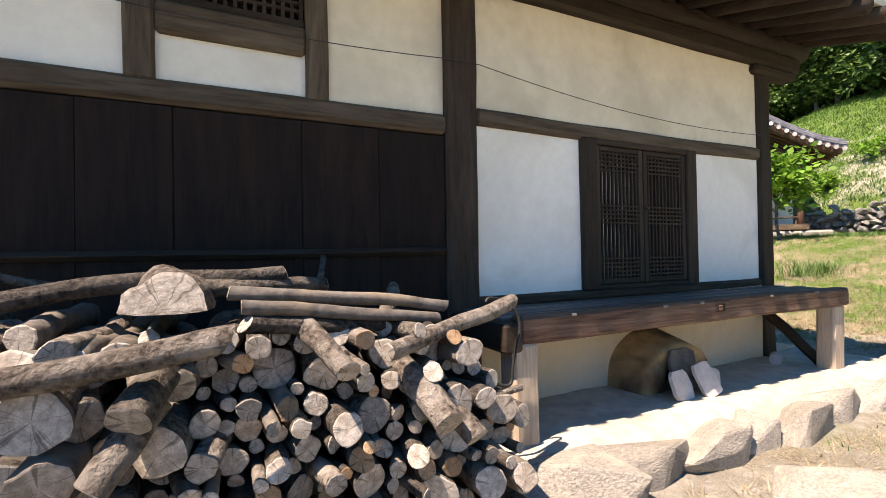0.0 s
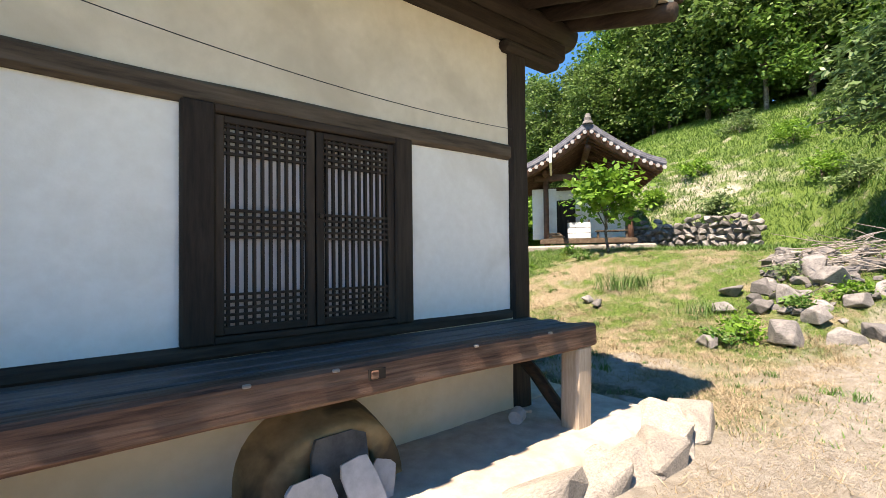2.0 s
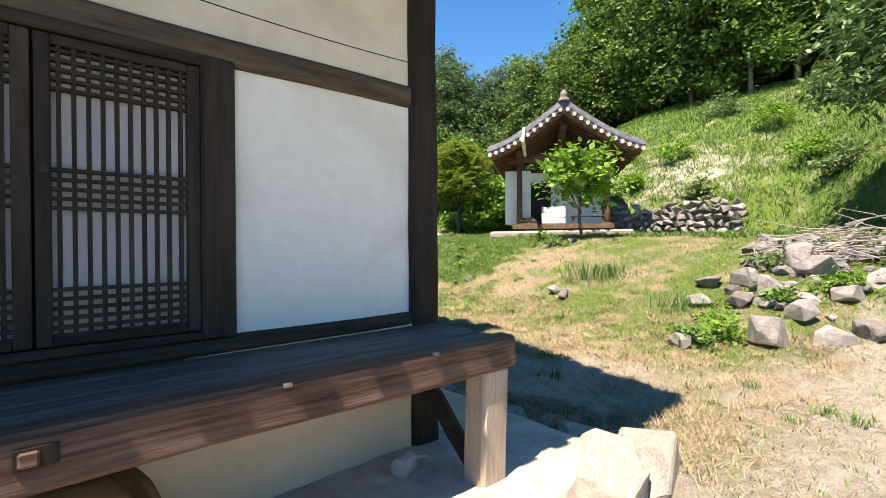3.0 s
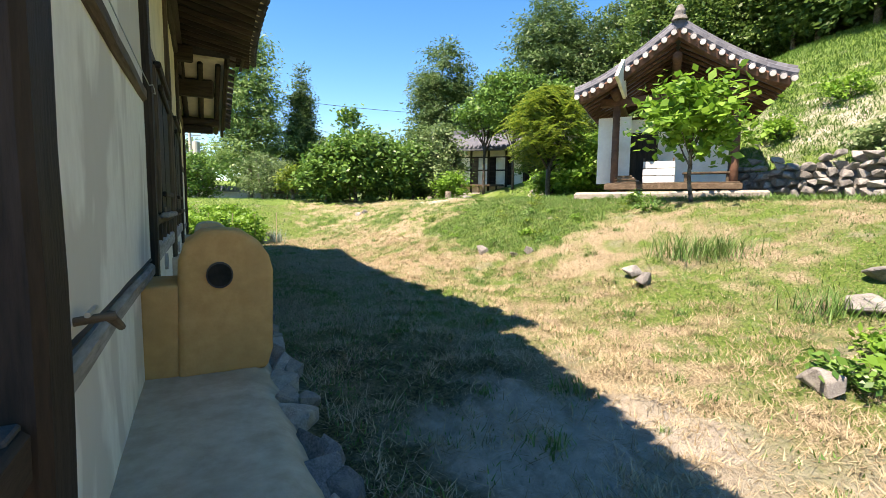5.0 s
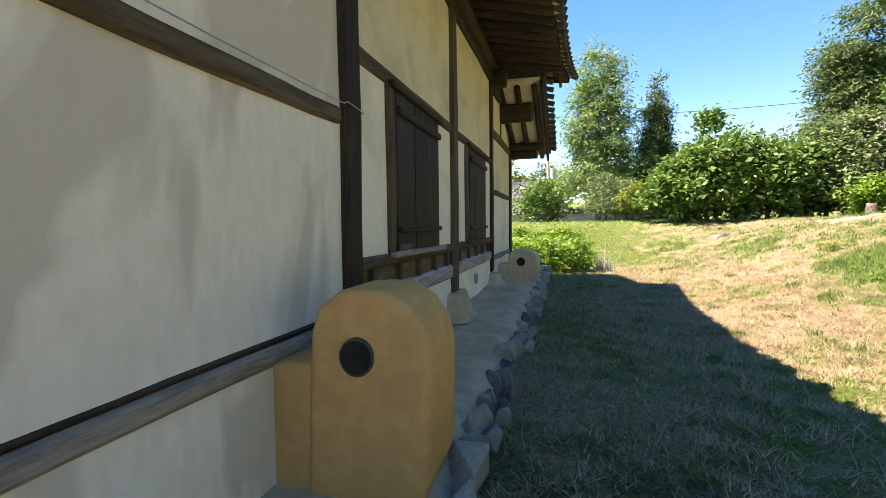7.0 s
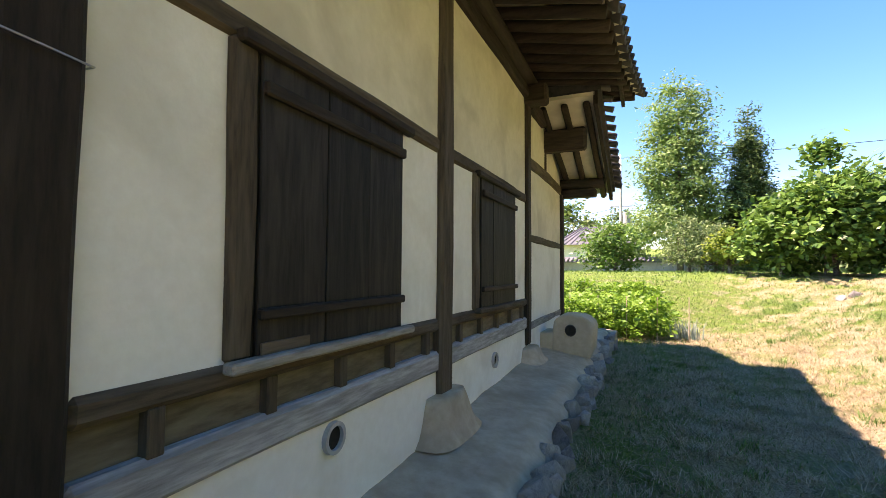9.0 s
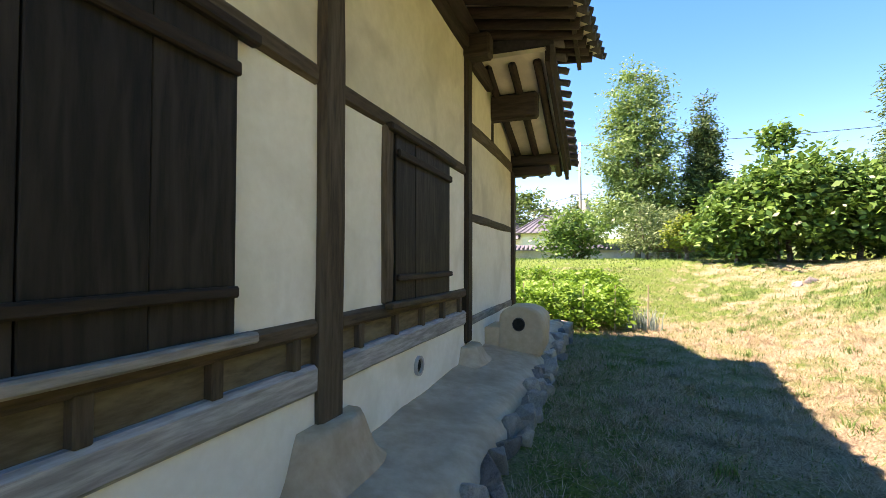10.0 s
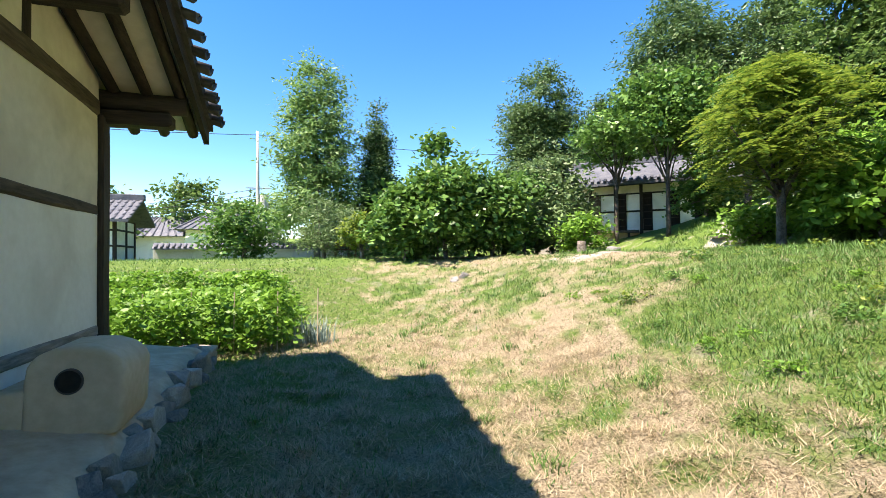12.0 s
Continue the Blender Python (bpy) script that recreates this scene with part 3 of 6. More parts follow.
for i in range(15):
    x = -.24 + i * .054
    part("lattice_bar", box(x - .011, x + .011, FY + .015, FY + .04, 2.89, 3.345, 0), DARKZ, vent)
for z in (2.95, 3.0, 3.05, 3.2, 3.25):
    part("lattice_bar", box(-.26, .53, FY + .012, FY + .043, z - .009, z + .009, 0), DARKX, vent)
# dark sheet in place of the unlit kitchen behind the bars
part("backing", box(-.28, .55, FY + .12, FY + .14, 2.86, 3.4, 0), SOOT_AND_SHADE, vent)
panel(-6, -2.0, F0, F1, 2.38, 3.42, LIME, 8)

# side wall
W0, W1 = SX - .13, SX


def side_rail(y0, y1, z0, z1, mat, seed, proud=.03, bow=0.0, label="", wob=.014):
    return part("rail", beam(SX - .12, SX + proud, y0, y1, z0, z1, wob, .025, seed, bow), mat, house, label)


side_rail(3.25, 6.22, 2.36, 2.48, BROWNY, 31, .035, -.02)
side_rail(3.25, 6.22, .91, 1.02, GREYY, 32, .03)
side_rail(3.25, 6.22, 1.02, 1.075, DARKY, 33, .012, 0, "dark strip along the top of the sill", .006)
panel(W0, W1, 3.2, 6.25, 2.46, 5.0, STREAKED, 11)
panel(W0, W1, 3.2, 6.25, 1.06, 2.38, STREAKED, 12)
panel(W0, W1, 3.2, 6.25, .15, .93, STREAKED, 13)
for b, (ya, yb, wa, wb, ja) in enumerate(((6.47, 9.31, 7.22, 8.60, 7.06), (9.57, 12.53, 10.39, 11.82, 10.21))):
    side_rail(ya, yb, 2.885, 3.02, BROWNY, 41 + b, .03)
    side_rail(ya, yb, 1.31, 1.42, BROWNY, 43 + b, .035)
    side_rail(ya, yb, .955, 1.135, WASHED, 45 + b, .035)
    panel(W0, W1, ya - .03, yb + .03, 3.0, 4.56, CREAM, 14 + b)
    panel(W0, W1, ya - .03, ja + .02, 1.40, 2.9, LIME, 16 + b)
    panel(W0, W1, wb - .02, yb + .03, 1.40, 2.9, LIME, 18 + b)
    panel(W0, W1 - .03, ya - .03, yb + .03, 1.11, 1.33, STAINED, 20 + b)
    panel(W0, W1, ya - .03, yb + .03, floor_z(ya) - .1, .97, LIME, 22 + b)
    part("jamb", beam(SX - .1, SX + .04, ja, ja + .15, 1.42, 2.9, .02, .02, 50 + b), BROWNZ, house)
    for s in range(5):
        y = ya + .30 + s * (yb - ya - .5) / 4
        part("stud", box(SX - .1, SX + .022, y - .035, y + .035, 1.13, 1.315, .006), BROWNZ, house)
    # shutter: two leaves of boards, held by battens
    sh = part("shutter", box(SX + .005, SX + .02, wa - .01, wb + .01, 1.40, 2.885, .003), SHUTTER, house, "closed shutter of dark weathered boards")
    edges = (wa, wa + .5, wa + .93, wb) if b == 0 else (wa, wa + .42, wa + .95, wb)
    for p in range(3):
        part("board", box(SX + .02, SX + .045 + .005 * (p % 2), edges[p] + .003, edges[p + 1] - .003, 1.395, 2.88, .004), SHUTTER, sh)
    part("batten", beam(SX + .045, SX + .085, wa - .005, wb - .01, 2.665, 2.735, .006, .01, 60 + b), DARKY, sh)
    part("batten", beam(SX + .045, SX + .085, wa - .005, wb - .01, 1.60, 1.655, .006, .01, 62 + b), DARKY, sh)
    part("shutter_sill", beam(SX + .03, SX + .11, wa - .18, wb + .10, 1.375, 1.43, .01, .012, 64 + b), GREYY if b == 0 else BROWNY, sh)
    part("shutter_head", beam(SX + .02, SX + .09, wa - .15, wb + .12, 2.865, 2.93, .01, .012, 66 + b), DARKY, sh)
    if b == 0:
        part("patch_board", box(SX + .045, SX + .058, wa + .02, wa + .36, 1.43, 1.49, .003), BROWNY, sh, "greyish repair board")
side_rail(12.75, 15.62, 3.47, 3.66, BROWNY, 71, .04, .03)
side_rail(12.75, 15.62, 2.30, 2.43, BROWNY, 72, .02)
side_rail(12.75, 15.62, .90, 1.03, GREYY, 73, .02)
panel(W0, W1, 12.7, 15.66, 3.62, 4.75, CREAM, 31)
panel(W0, W1, 12.7, 15.66, 2.41, 3.5, CREAM, 32)
panel(W0, W1, 12.7, 15.66, 1.01, 2.32, LIME, 33)
panel(W0, W1, 12.7, 15.66, .3, .93, LIME, 34)
part("stud", box(SX - .1, SX + .02, 14.02, 14.14, 3.62, 4.1, .01), DARKZ, house)
# plates of the middle part
part("lintel", beam(SX - .15, SX + .07, 5.5, 13.0, 4.52, 4.70, .02, .03, 75), DARKY, house)
part("purlin", rod((SX + .02, 5.3, 4.83), (SX + .02, 13.7, 4.83), .13, .13, 14, 16, .02, 9), DARKY, house, shade=True)
part("cross_beam_end", beam(SX - .2, SX + .34, 12.50, 12.74, 4.42, 4.72, .02, .03, 76), DARKX, house)
part("brace", beam(SX - .02, SX + .10, 12.7, 13.75, 4.38, 4.60, .02, .03, 77), DARKY, house)
# north part: two purlins that run out past the wall, and the plate of the end wall
part("purlin", beam(4.6, 6.20, 13.98, 14.22, 4.02, 4.42, .02, .04, 78), DARKX, house)
part("purlin", beam(4.6, 6.20, 15.70, 15.96, 3.42, 3.60, .02, .03, 79), DARKX, house)
part("purlin", rod((4.5, 15.83, 3.72), (6.35, 15.83, 3.72), .12, .12, 12, 4, .02, 12), DARKX, house, shade=True)
part("end_wall", box(-3, SX - .02, 15.70, 15.84, .3, 3.5, 0), LIME, house)
part("back_wall", box(-6, -5.85, FY + .2, 7.0, .2, 3.5, 0), LIME, house)
part("back_wall", box(-2.9, -2.75, 7.0, 15.7, .2, 4.6, 0), LIME, house)
part("back_wall", box(-5.9, -2.8, 6.9, 7.0, .2, 3.5, 0), LIME, house)
part("upper_wall", box(-2.8, SX - .14, 6.1, 6.22, 3.4, 4.9, 0), CREAM, house)

# roofs: boards or plaster under the rafters, rafters, and rows of tile on top


def sheet(corners, thick):
    bm = bmesh.new()
    lo = [bm.verts.new(c) for c in corners]
    hi = [bm.verts.new((c[0], c[1], c[2] + thick)) for c in corners]
    bm.faces.new(lo[::-1]), bm.faces.new(hi)
    for i in range(4):
        bm.faces.new((lo[i], lo[(i + 1) % 4], hi[(i + 1) % 4], hi[i]))
    return bm


def lift(y):
    """The rise of the middle eave towards its ends."""
    t = (y - 9.9) / 4.6
    return .24 * t * t


def eave_x(y):
    t = (y - 9.9) / 4.6
    return 6.86 + .26 * t * t


roof = part("middle_roof", sheet(((1.4, 5.3, 7.75), (5.0, 5.3, 5.55), (5.0, 14.4, 5.55), (1.4, 14.4, 7.75)), .16), SHADETILE, house, "dark tiled roof slope")
part("west_slope", sheet(((1.4, 5.3, 7.75), (1.4, 14.4, 7.75), (-4.2, 14.4, 4.75), (-4.2, 5.3, 4.75)), .16), SHADETILE, roof)
part("ridge", beam(1.2, 1.6, 5.2, 14.5, 7.75, 8.1, .02, .05, 80), SHADETILE, roof)
soffit = bmesh.new()
ys = np.linspace(5.3, 14.45, 30)
rows = [[soffit.verts.new((x, y, z)) for y in ys for x, z in ((4.9, 5.30), (SX + .05, 5.06 + lift(y) * .3), (eave_x(y), 4.78 + lift(y)), (eave_x(y) + .02, 4.90 + lift(y)), (4.9, 5.62))]]
for i in range(29):
    for k in range(5):
        a, b = rows[0][i * 5 + k], rows[0][i * 5 + (k + 1) % 5]
        c, d = rows[0][(i + 1) * 5 + (k + 1) % 5], rows[0][(i + 1) * 5 + k]
        soffit.faces.new((a, b, c, d))
soffit.faces.new([rows[0][k] for k in range(5)])
soffit.faces.new([rows[0][145 + k] for k in range(5)][::-1])
part("eave_soffit", soffit, CREAM, roof, "plaster between the rafters")
for i in range(27):
    y = 5.5 + i * .335
    part("rafter", rod((5.2, y, 5.05 + lift(y) * .2), (eave_x(y) - .08, y + .01, 4.70 + lift(y)), .068, .075, 10, 4, .018, i), DARKX, roof, shade=True)
part("eave_board", beam(6.78, 6.84, 5.35, 14.4, 4.80, 4.86, .004, .006, 81), DARKY, roof)
for v in roof.children[-1].data.vertices:
    v.co.x += eave_x(v.co.y) - 6.86 + .04
    v.co.z += lift(v.co.y)


def cap_tile(r=.075, long=.5):
    """A half-round cover tile, its open side down, with a thick rim."""
    bm = bmesh.new()
    n = 7
    rows = []
    for s, rr in ((0, r), (long, r)):
        outer = [bm.verts.new((s, rr * math.cos(math.pi * k / (n - 1)), rr * math.sin(math.pi * k / (n - 1)))) for k in range(n)]
        inner = [bm.verts.new((s, (rr - .02) * math.cos(math.pi * k / (n - 1)), (rr - .02) * math.sin(math.pi * k / (n - 1)))) for k in range(n)]
        rows.append((outer, inner))
    for k in range(n - 1):
        bm.faces.new((rows[0][0][k], rows[0][0][k + 1], rows[1][0][k + 1], rows[1][0][k]))
        bm.faces.new((rows[0][1][k + 1], rows[0][1][k], rows[1][1][k], rows[1][1][k + 1]))
        for e in (0, 1):
            bm.faces.new((rows[e][0][k], rows[e][1][k], rows[e][1][k + 1], rows[e][0][k + 1]))
    for k in (0, n - 1):
        bm.faces.new((rows[0][0][k], rows[1][0][k], rows[1][1][k], rows[0][1][k]))
    return bm


def pan_tile(w=.28, long=.4):
    """A shallow hollow tile that hangs its lip over the eave."""
    bm = bmesh.new()
    n = 6
    top, low = [], []
    for s in (0, long):
        top.append([bm.verts.new((s, w * (k / (n - 1) - .5), -.05 * math.sin(math.pi * k / (n - 1)) + .012)) for k in range(n)])
        low.append([bm.verts.new((s, w * (k / (n - 1) - .5), -.05 * math.sin(math.pi * k / (n - 1)) - (.045 if s else .012))) for k in range(n)])
    for k in range(n - 1):
        bm.faces.new((top[0][k], top[1][k], top[1][k + 1], top[0][k + 1]))
        bm.faces.new((low[0][k + 1], low[1][k + 1], low[1][k], low[0][k]))
        bm.faces.new((top[1][k], low[1][k], low[1][k + 1], top[1][k + 1]))
        bm.faces.new((top[0][k + 1], low[0][k + 1], low[0][k], top[0][k]))
    for k in (0, n - 1):
        bm.faces.new((top[0][k], low[0][k], low[1][k], top[1][k]))
    return bm


CAP, PAN = as_mesh("cover_tile", cap_tile(), SHADETILE, True), as_mesh("pan_tile", pan_tile(), SHADETILE, True)


def tile_at(me, parent, m):
    ob = new(me.name, me)
    ob.matrix_basis = m
    return under(ob, parent)


for i in range(32):
    y = 5.42 + i * .29
    ex, ez = eave_x(y), 4.90 + lift(y)
    for k in range(2):
        tile_at(PAN, roof, pose(ex - .30 - .33 * k, y, ez + .065 + .165 * k, 0, 24, 0))
        tile_at(CAP, roof, pose(ex - .37 - .42 * k, y + .145, ez + .10 + .21 * k, 0, 26, 0))

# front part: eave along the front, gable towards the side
front = part("front_roof", sheet(((-6.6, 1.98, 3.66), (6.28, 1.98, 3.66), (6.28, 5.0, 5.5), (-6.6, 5.0, 5.5)), .14), SHADETILE, house, "tiled roof slope over the front")
part("rear_slope", sheet(((-6.6, 5.0, 5.5), (6.28, 5.0, 5.5), (6.28, 6.1, 4.95), (-6.6, 6.1, 4.95)), .14), SHADETILE, front)
part("rear_slope", sheet(((-6.6, 6.1, 4.95), (-4.0, 6.1, 4.95), (-4.0, 7.6, 3.9), (-6.6, 7.6, 3.9)), .14), SHADETILE, front)
part("ridge", beam(-6.6, 6.3, 4.85, 5.15, 5.55, 5.85, .02, .05, 82), SHADETILE, front)
part("eave_soffit", sheet(((-6.6, 2.0, 3.58), (6.2, 2.0, 3.58), (6.2, 3.3, 3.95), (-6.6, 3.3, 3.95)), .07), CREAM, front, "plaster between the rafters")
for i in range(36):
    x = 6.12 - i * .335
    part("rafter", rod((x, 3.25, 3.88), (x + .01, 1.97, 3.50), .07, .075, 10, 4, .018, i + 40), DARKY, front, shade=True)
part("verge_board", beam(6.20, 6.27, 1.95, 2.4, 3.62, 3.8, .01, .01, 83), DARKY, front)
for i in range(44):
    x = 6.2 - i * .29
    tile_at(PAN, front, pose(x, 2.36, 3.99, 0, 30, -90))
    tile_at(CAP, front, pose(x - .145, 2.43, 4.04, 0, 30, -90))
for i in range(20):
    tile_at(CAP, front, pose(5.85, 2.1 + i * .15, 3.93 + i * .0885, 0, 8, 0))

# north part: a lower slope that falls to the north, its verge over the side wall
north = part("north_roof", sheet(((-3.2, 13.3, 4.78), (6.52, 13.3, 4.78), (6.52, 16.75, 3.66), (-3.2, 16.75, 3.66)), .16), SHADETILE, house, "lower tiled roof slope of the end bay")
part("eave_soffit", sheet(((-3.0, 13.3, 4.70), (6.42, 13.3, 4.70), (6.42, 16.65, 3.62), (-3.0, 16.65, 3.62)), .06), CREAM, north, "plaster between the rafters")
for i in range(12):
    x = 6.28 - i * .36
    part("rafter", rod((x, 13.4, 4.61), (x, 16.62, 3.57), .06, .068, 10, 5, .018, i + 90), DARKY, north, shade=True)
part("verge_board", sheet(((6.40, 13.3, 4.55), (6.47, 13.3, 4.55), (6.47, 16.72, 3.46), (6.40, 16.72, 3.46)), .22), DARKY, north)
for i in range(13):
    t = i / 12
    tile_at(PAN, north, pose(6.28, 13.45 + 3.2 * t, 4.96 - 1.07 * t, 18, 14, 0))
    tile_at(CAP, north, pose(6.16, 13.6 + 3.1 * t, 4.96 - 1.03 * t, 18, 14, 0))
for i in range(30):
    tile_at(CAP, north, pose(6.35 - i * .29, 16.35, 3.90, 0, 18, 90))

# ---------------------------------------------------------------- plinth of packed mud with field stones along its edge
plinth = thing("stone_edged_plinth", "raised plinth of packed mud edged with rough field stones", "plinth", at=(6, 3, 0))


def slab(x0, x1, y0, y1, nx, ny, drop):
    bm = bmesh.new()
    g = []
    for j in range(ny + 1):
        row = []
        for i in range(nx + 1):
            x, y = x0 + (x1 - x0) * i / nx, y0 + (y1 - y0) * j / ny
            z = floor_z(y) + .10 * float(smooth(6, 10, y)) * max(0, 1 - (x - 5.4) / .8) + .022 * noise.noise((x * 1.7, y * 1.7, 3)) + .01 * noise.noise((x * 6, y * 6, 5))
            e = drop(x, y)
            row.append(bm.verts.new((x, y, z - .12 * max(0, 1 - e / .18) ** 2)))
        g.append(row)
    for j in range(ny):
        for i in range(nx):
            bm.faces.new((g[j][i], g[j][i + 1], g[j + 1][i + 1], g[j + 1][i]))
    rim = [g[0][i] for i in range(nx + 1)] + [g[j][nx] for j in range(1, ny + 1)] + [g[ny][i] for i in range(nx - 1, -1, -1)] + [g[j][0] for j in range(ny - 1, 0, -1)]
    foot = [bm.verts.new((v.co.x, v.co.y, -.1)) for v in rim]
    for k in range(len(rim)):
        bm.faces.new((rim[k], foot[k], foot[(k + 1) % len(rim)], rim[(k + 1) % len(rim)]))
    return bm


# front strip takes the sunlit copy of the mud colour
part("mud_top", slab(1.35, 6.34, 2.04, 3.1, 60, 14, lambda x, y: min(y - 2.04, 6.34 - x)), SUNLIT_MUD, plinth, shade=True)
part("mud_top", slab(5.3, 6.34, 3.1, 17.1, 14, 130, lambda x, y: min(6.34 - x, 17.1 - y)), EARTH, plinth, shade=True)
part("mud_top", slab(-6, 1.35, 2.75, 3.1, 60, 4, lambda x, y: y - 2.75 + .1), EARTH, plinth, shade=True)
srand = random.Random(5)
x = 1.5
while x < 6.4:
    w = srand.uniform(.18, .34)
    stone_at("edge_stone", srand.choice(EDGES), plinth, x + w, 2.0 + srand.uniform(-.05, .05), .06 + srand.uniform(-.03, .02), w * 1.3, srand.uniform(.17, .24), srand.uniform(.17, .24), srand.uniform(-12, 12), srand.uniform(-8, 8))
    x += w * 1.9
y = 2.1
while y < 17.1:
    w = srand.uniform(.11, .23)
    me = srand.choice(EDGES + EDGES + DARKS)
    stone_at("edge_stone", me, plinth, 6.36 + srand.uniform(-.05, .05), y + w, floor_z(y) - .19 + srand.uniform(-.06, .03), srand.uniform(.11, .17), w * 1.02, srand.uniform(.17, .21), srand.uniform(-16, 16), srand.uniform(-14, 14))
    if srand.random() < .55:
        stone_at("edge_stone", me, plinth, 6.46 + srand.uniform(-.04, .05), y + w * .5, height(6.4, y) + .02, .1, w * .7, .11, srand.uniform(-30, 30))
    y += w * 1.85
for i in range(8):
    stone_at("edge_stone", srand.choice(STONES + DARKS), plinth, 6.1 - i * .38, 17.12, .33, .2, .13, .2, srand.uniform(-10, 10))
# big corner stones
stone_at("corner_stone", EDGES[2], plinth, 6.12, 2.10, .13, .36, .26, .19, 25, 4, "large pale corner stone")
stone_at("corner_stone", EDGES[4], plinth, 5.55, 1.93, .08, .27, .2, .2, -10, 4)

# mud-plastered feet under two posts
for py, w in ((9.42, .42), (12.64, .34)):
    z = floor_z(py) + .08
    bm = bmesh.new()
    rows = []
    for zi in range(7):
        t = zi / 6
        k = .92 - .22 * t ** 2 + .25 * (1 - t) ** 5
        rows.append([bm.verts.new((SX - .05 + (.30 * k) * max(0, math.cos(a)) ** .35 * (1 if math.cos(a) > 0 else 0) + .0, py + w * k * np.sign(math.sin(a)) * abs(math.sin(a)) ** .7 * (1 + .06 * noise.noise((a, t, py))), z - .02 + (.36 if w > .4 else .22) * t * (1 if zi < 6 else .98)))
                     for a in np.linspace(-math.pi / 2, math.pi / 2, 13)])
    for a, b in zip(rows, rows[1:]):
        for i in range(12):
            bm.faces.new((a[i], a[i + 1], b[i + 1], b[i]))
    bm.faces.new(rows[-1])
    part("post_footing", bm, EARTH, plinth, "mud-plastered footing", True)

# vent pipes low in the side wall
for py, pz in ((7.86, .85), (10.99, .76)):
    ring_ = bmesh.new()
    n = 20
    loops = []
    for xx, r in ((SX - .02, .095), (SX + .03, .095), (SX + .03, .07), (SX - .02, .07)):
        loops.append([ring_.verts.new((xx, py + r * math.cos(2 * math.pi * k / n), pz + r * math.sin(2 * math.pi * k / n))) for k in range(n)])
    for a, b in zip(loops, loops[1:] + loops[:1]):
        for k in range(n):
            ring_.faces.new((a[k], a[(k + 1) % n], b[(k + 1) % n], b[k]))
    vp = part("vent_pipe", ring_, SLAB, house, "round clay vent opening")
    # dark disc painted as the shade inside the pipe
    part("hollow", rod((SX - .01, py, pz), (SX + .004, py, pz), .075, .075, 20, 1), SOOT_AND_SHADE, vp)


# ---------------------------------------------------------------- mud chimneys
def chimney(y0, y1, base, right, step_z, top_z, hole, label, mud):
    c = thing("mud_chimney", label, "chimney", "mud chimneys along the plinth", at=(5.9, (y0 + y1) / 2, base))
    lx = SX + .22
    rx = right
    h = top_z - base
    prof = [(lx - .01, base - .03), (rx - .02, base - .03), (rx + .03, base + .12 * h), (rx + .05, base + .70 * h), (rx + .02, base + .82 * h), (rx - .06, base + .93 * h), (rx - .17, top_z), ((lx + rx) / 2, top_z + .012), (lx + .17, top_z - .002), (lx + .06, base + .92 * h), (lx + .015, base + .80 * h), (lx, base + .6 * h)]
    bm = prism(prof, y0, y1, .05, 3)
    for v in bm.verts:
        v.co += noise.noise_vector(v.co * 2.2) * .014
        t = (v.co.z - base) / h
        v.co.y += (.03 * t if v.co.y < (y0 + y1) / 2 else -.07 * t)
    part("body", bm, mud, c, shade=True)
    sb = prism([(SX - .02, base - .03), (lx + .02, base - .03), (lx + .02, step_z), (SX + .03, step_z), (SX - .02, step_z - .02)], y0 + .03, y1 - .04, .03, 2)
    part("shoulder", sb, mud, c, shade=True)
    hx, hz = hole
    n = 24
    rg = bmesh.new()
    loops = []
    for yy, r in ((y0 + .05, .092), (y0 - .004, .092), (y0 - .004, .080), (y0 + .05, .080)):
        loops.append([rg.verts.new((hx + r * math.cos(2 * math.pi * k / n), yy, hz + r * 1.08 * math.sin(2 * math.pi * k / n))) for k in range(n)])
    for a, b in zip(loops, loops[1:]):
        for k in range(n):
            rg.faces.new((a[k], a[(k + 1) % n], b[(k + 1) % n], b[k]))
    part("smoke_hole_rim", rg, SHADETILE, c)
    # flat dark disc: soot and the shade of the hole in one colour
    part("smoke_hole", rod((hx, y0 + .012, hz), (hx, y0 - .004, hz), .085, .085, 24, 1), SOOT_AND_SHADE, c, "sooty round smoke hole")
    return c


chimney(5.38, 6.0, floor_z(5.6), 6.30, .94, 1.33, (5.965, 1.0), "ochre mud chimney with a round smoke hole beside the wall", MUD)
chimney(13.55, 14.25, floor_z(13.8), 6.31, .79, 1.10, (5.98, .845), "smaller pale tan mud chimney near the far corner", PALEMUD)

# ---------------------------------------------------------------- wooden porch
porch = thing("wooden_porch", "dark plank porch on short pale legs in front of the door", "porch", at=(3.5, 2.6, .25))
part("edge_beam", beam(1.66, 5.50, 2.32, 2.45, .85, 1.02, .014, .018, 101), EDGE, porch, "red-brown weathered edge beam")
part("end_beam", beam(1.52, 1.66, 2.30, 2.98, .82, .99, .01, .015, 102), DARKY, porch)
part("end_beam", beam(5.36, 5.49, 2.45, 2.98, .86, 1.0, .01, .015, 103), DARKY, porch)
for i in range(5):
    y = 2.452 + i * .107
    part("plank", beam(1.60, 5.47 - .03 * (i % 2), y, y + .102, .965, 1.005 + .005 * (i % 3), .004, .006, 110 + i), DECK, porch)
part("leg", beam(1.60, 1.79, 2.33, 2.50, .20, .86, .025, .02, 120), PALEWOOD, porch, "pale hewn leg")
part("leg", beam(5.25, 5.45, 2.34, 2.50, .20, .86, .02, .02, 121), PALEWOOD, porch, "pale hewn leg")
part("brace", rod((5.32, 2.98, .72), (5.36, 2.52, .28), .055, .05, 8, 3, .02, 4), DARKY, porch)
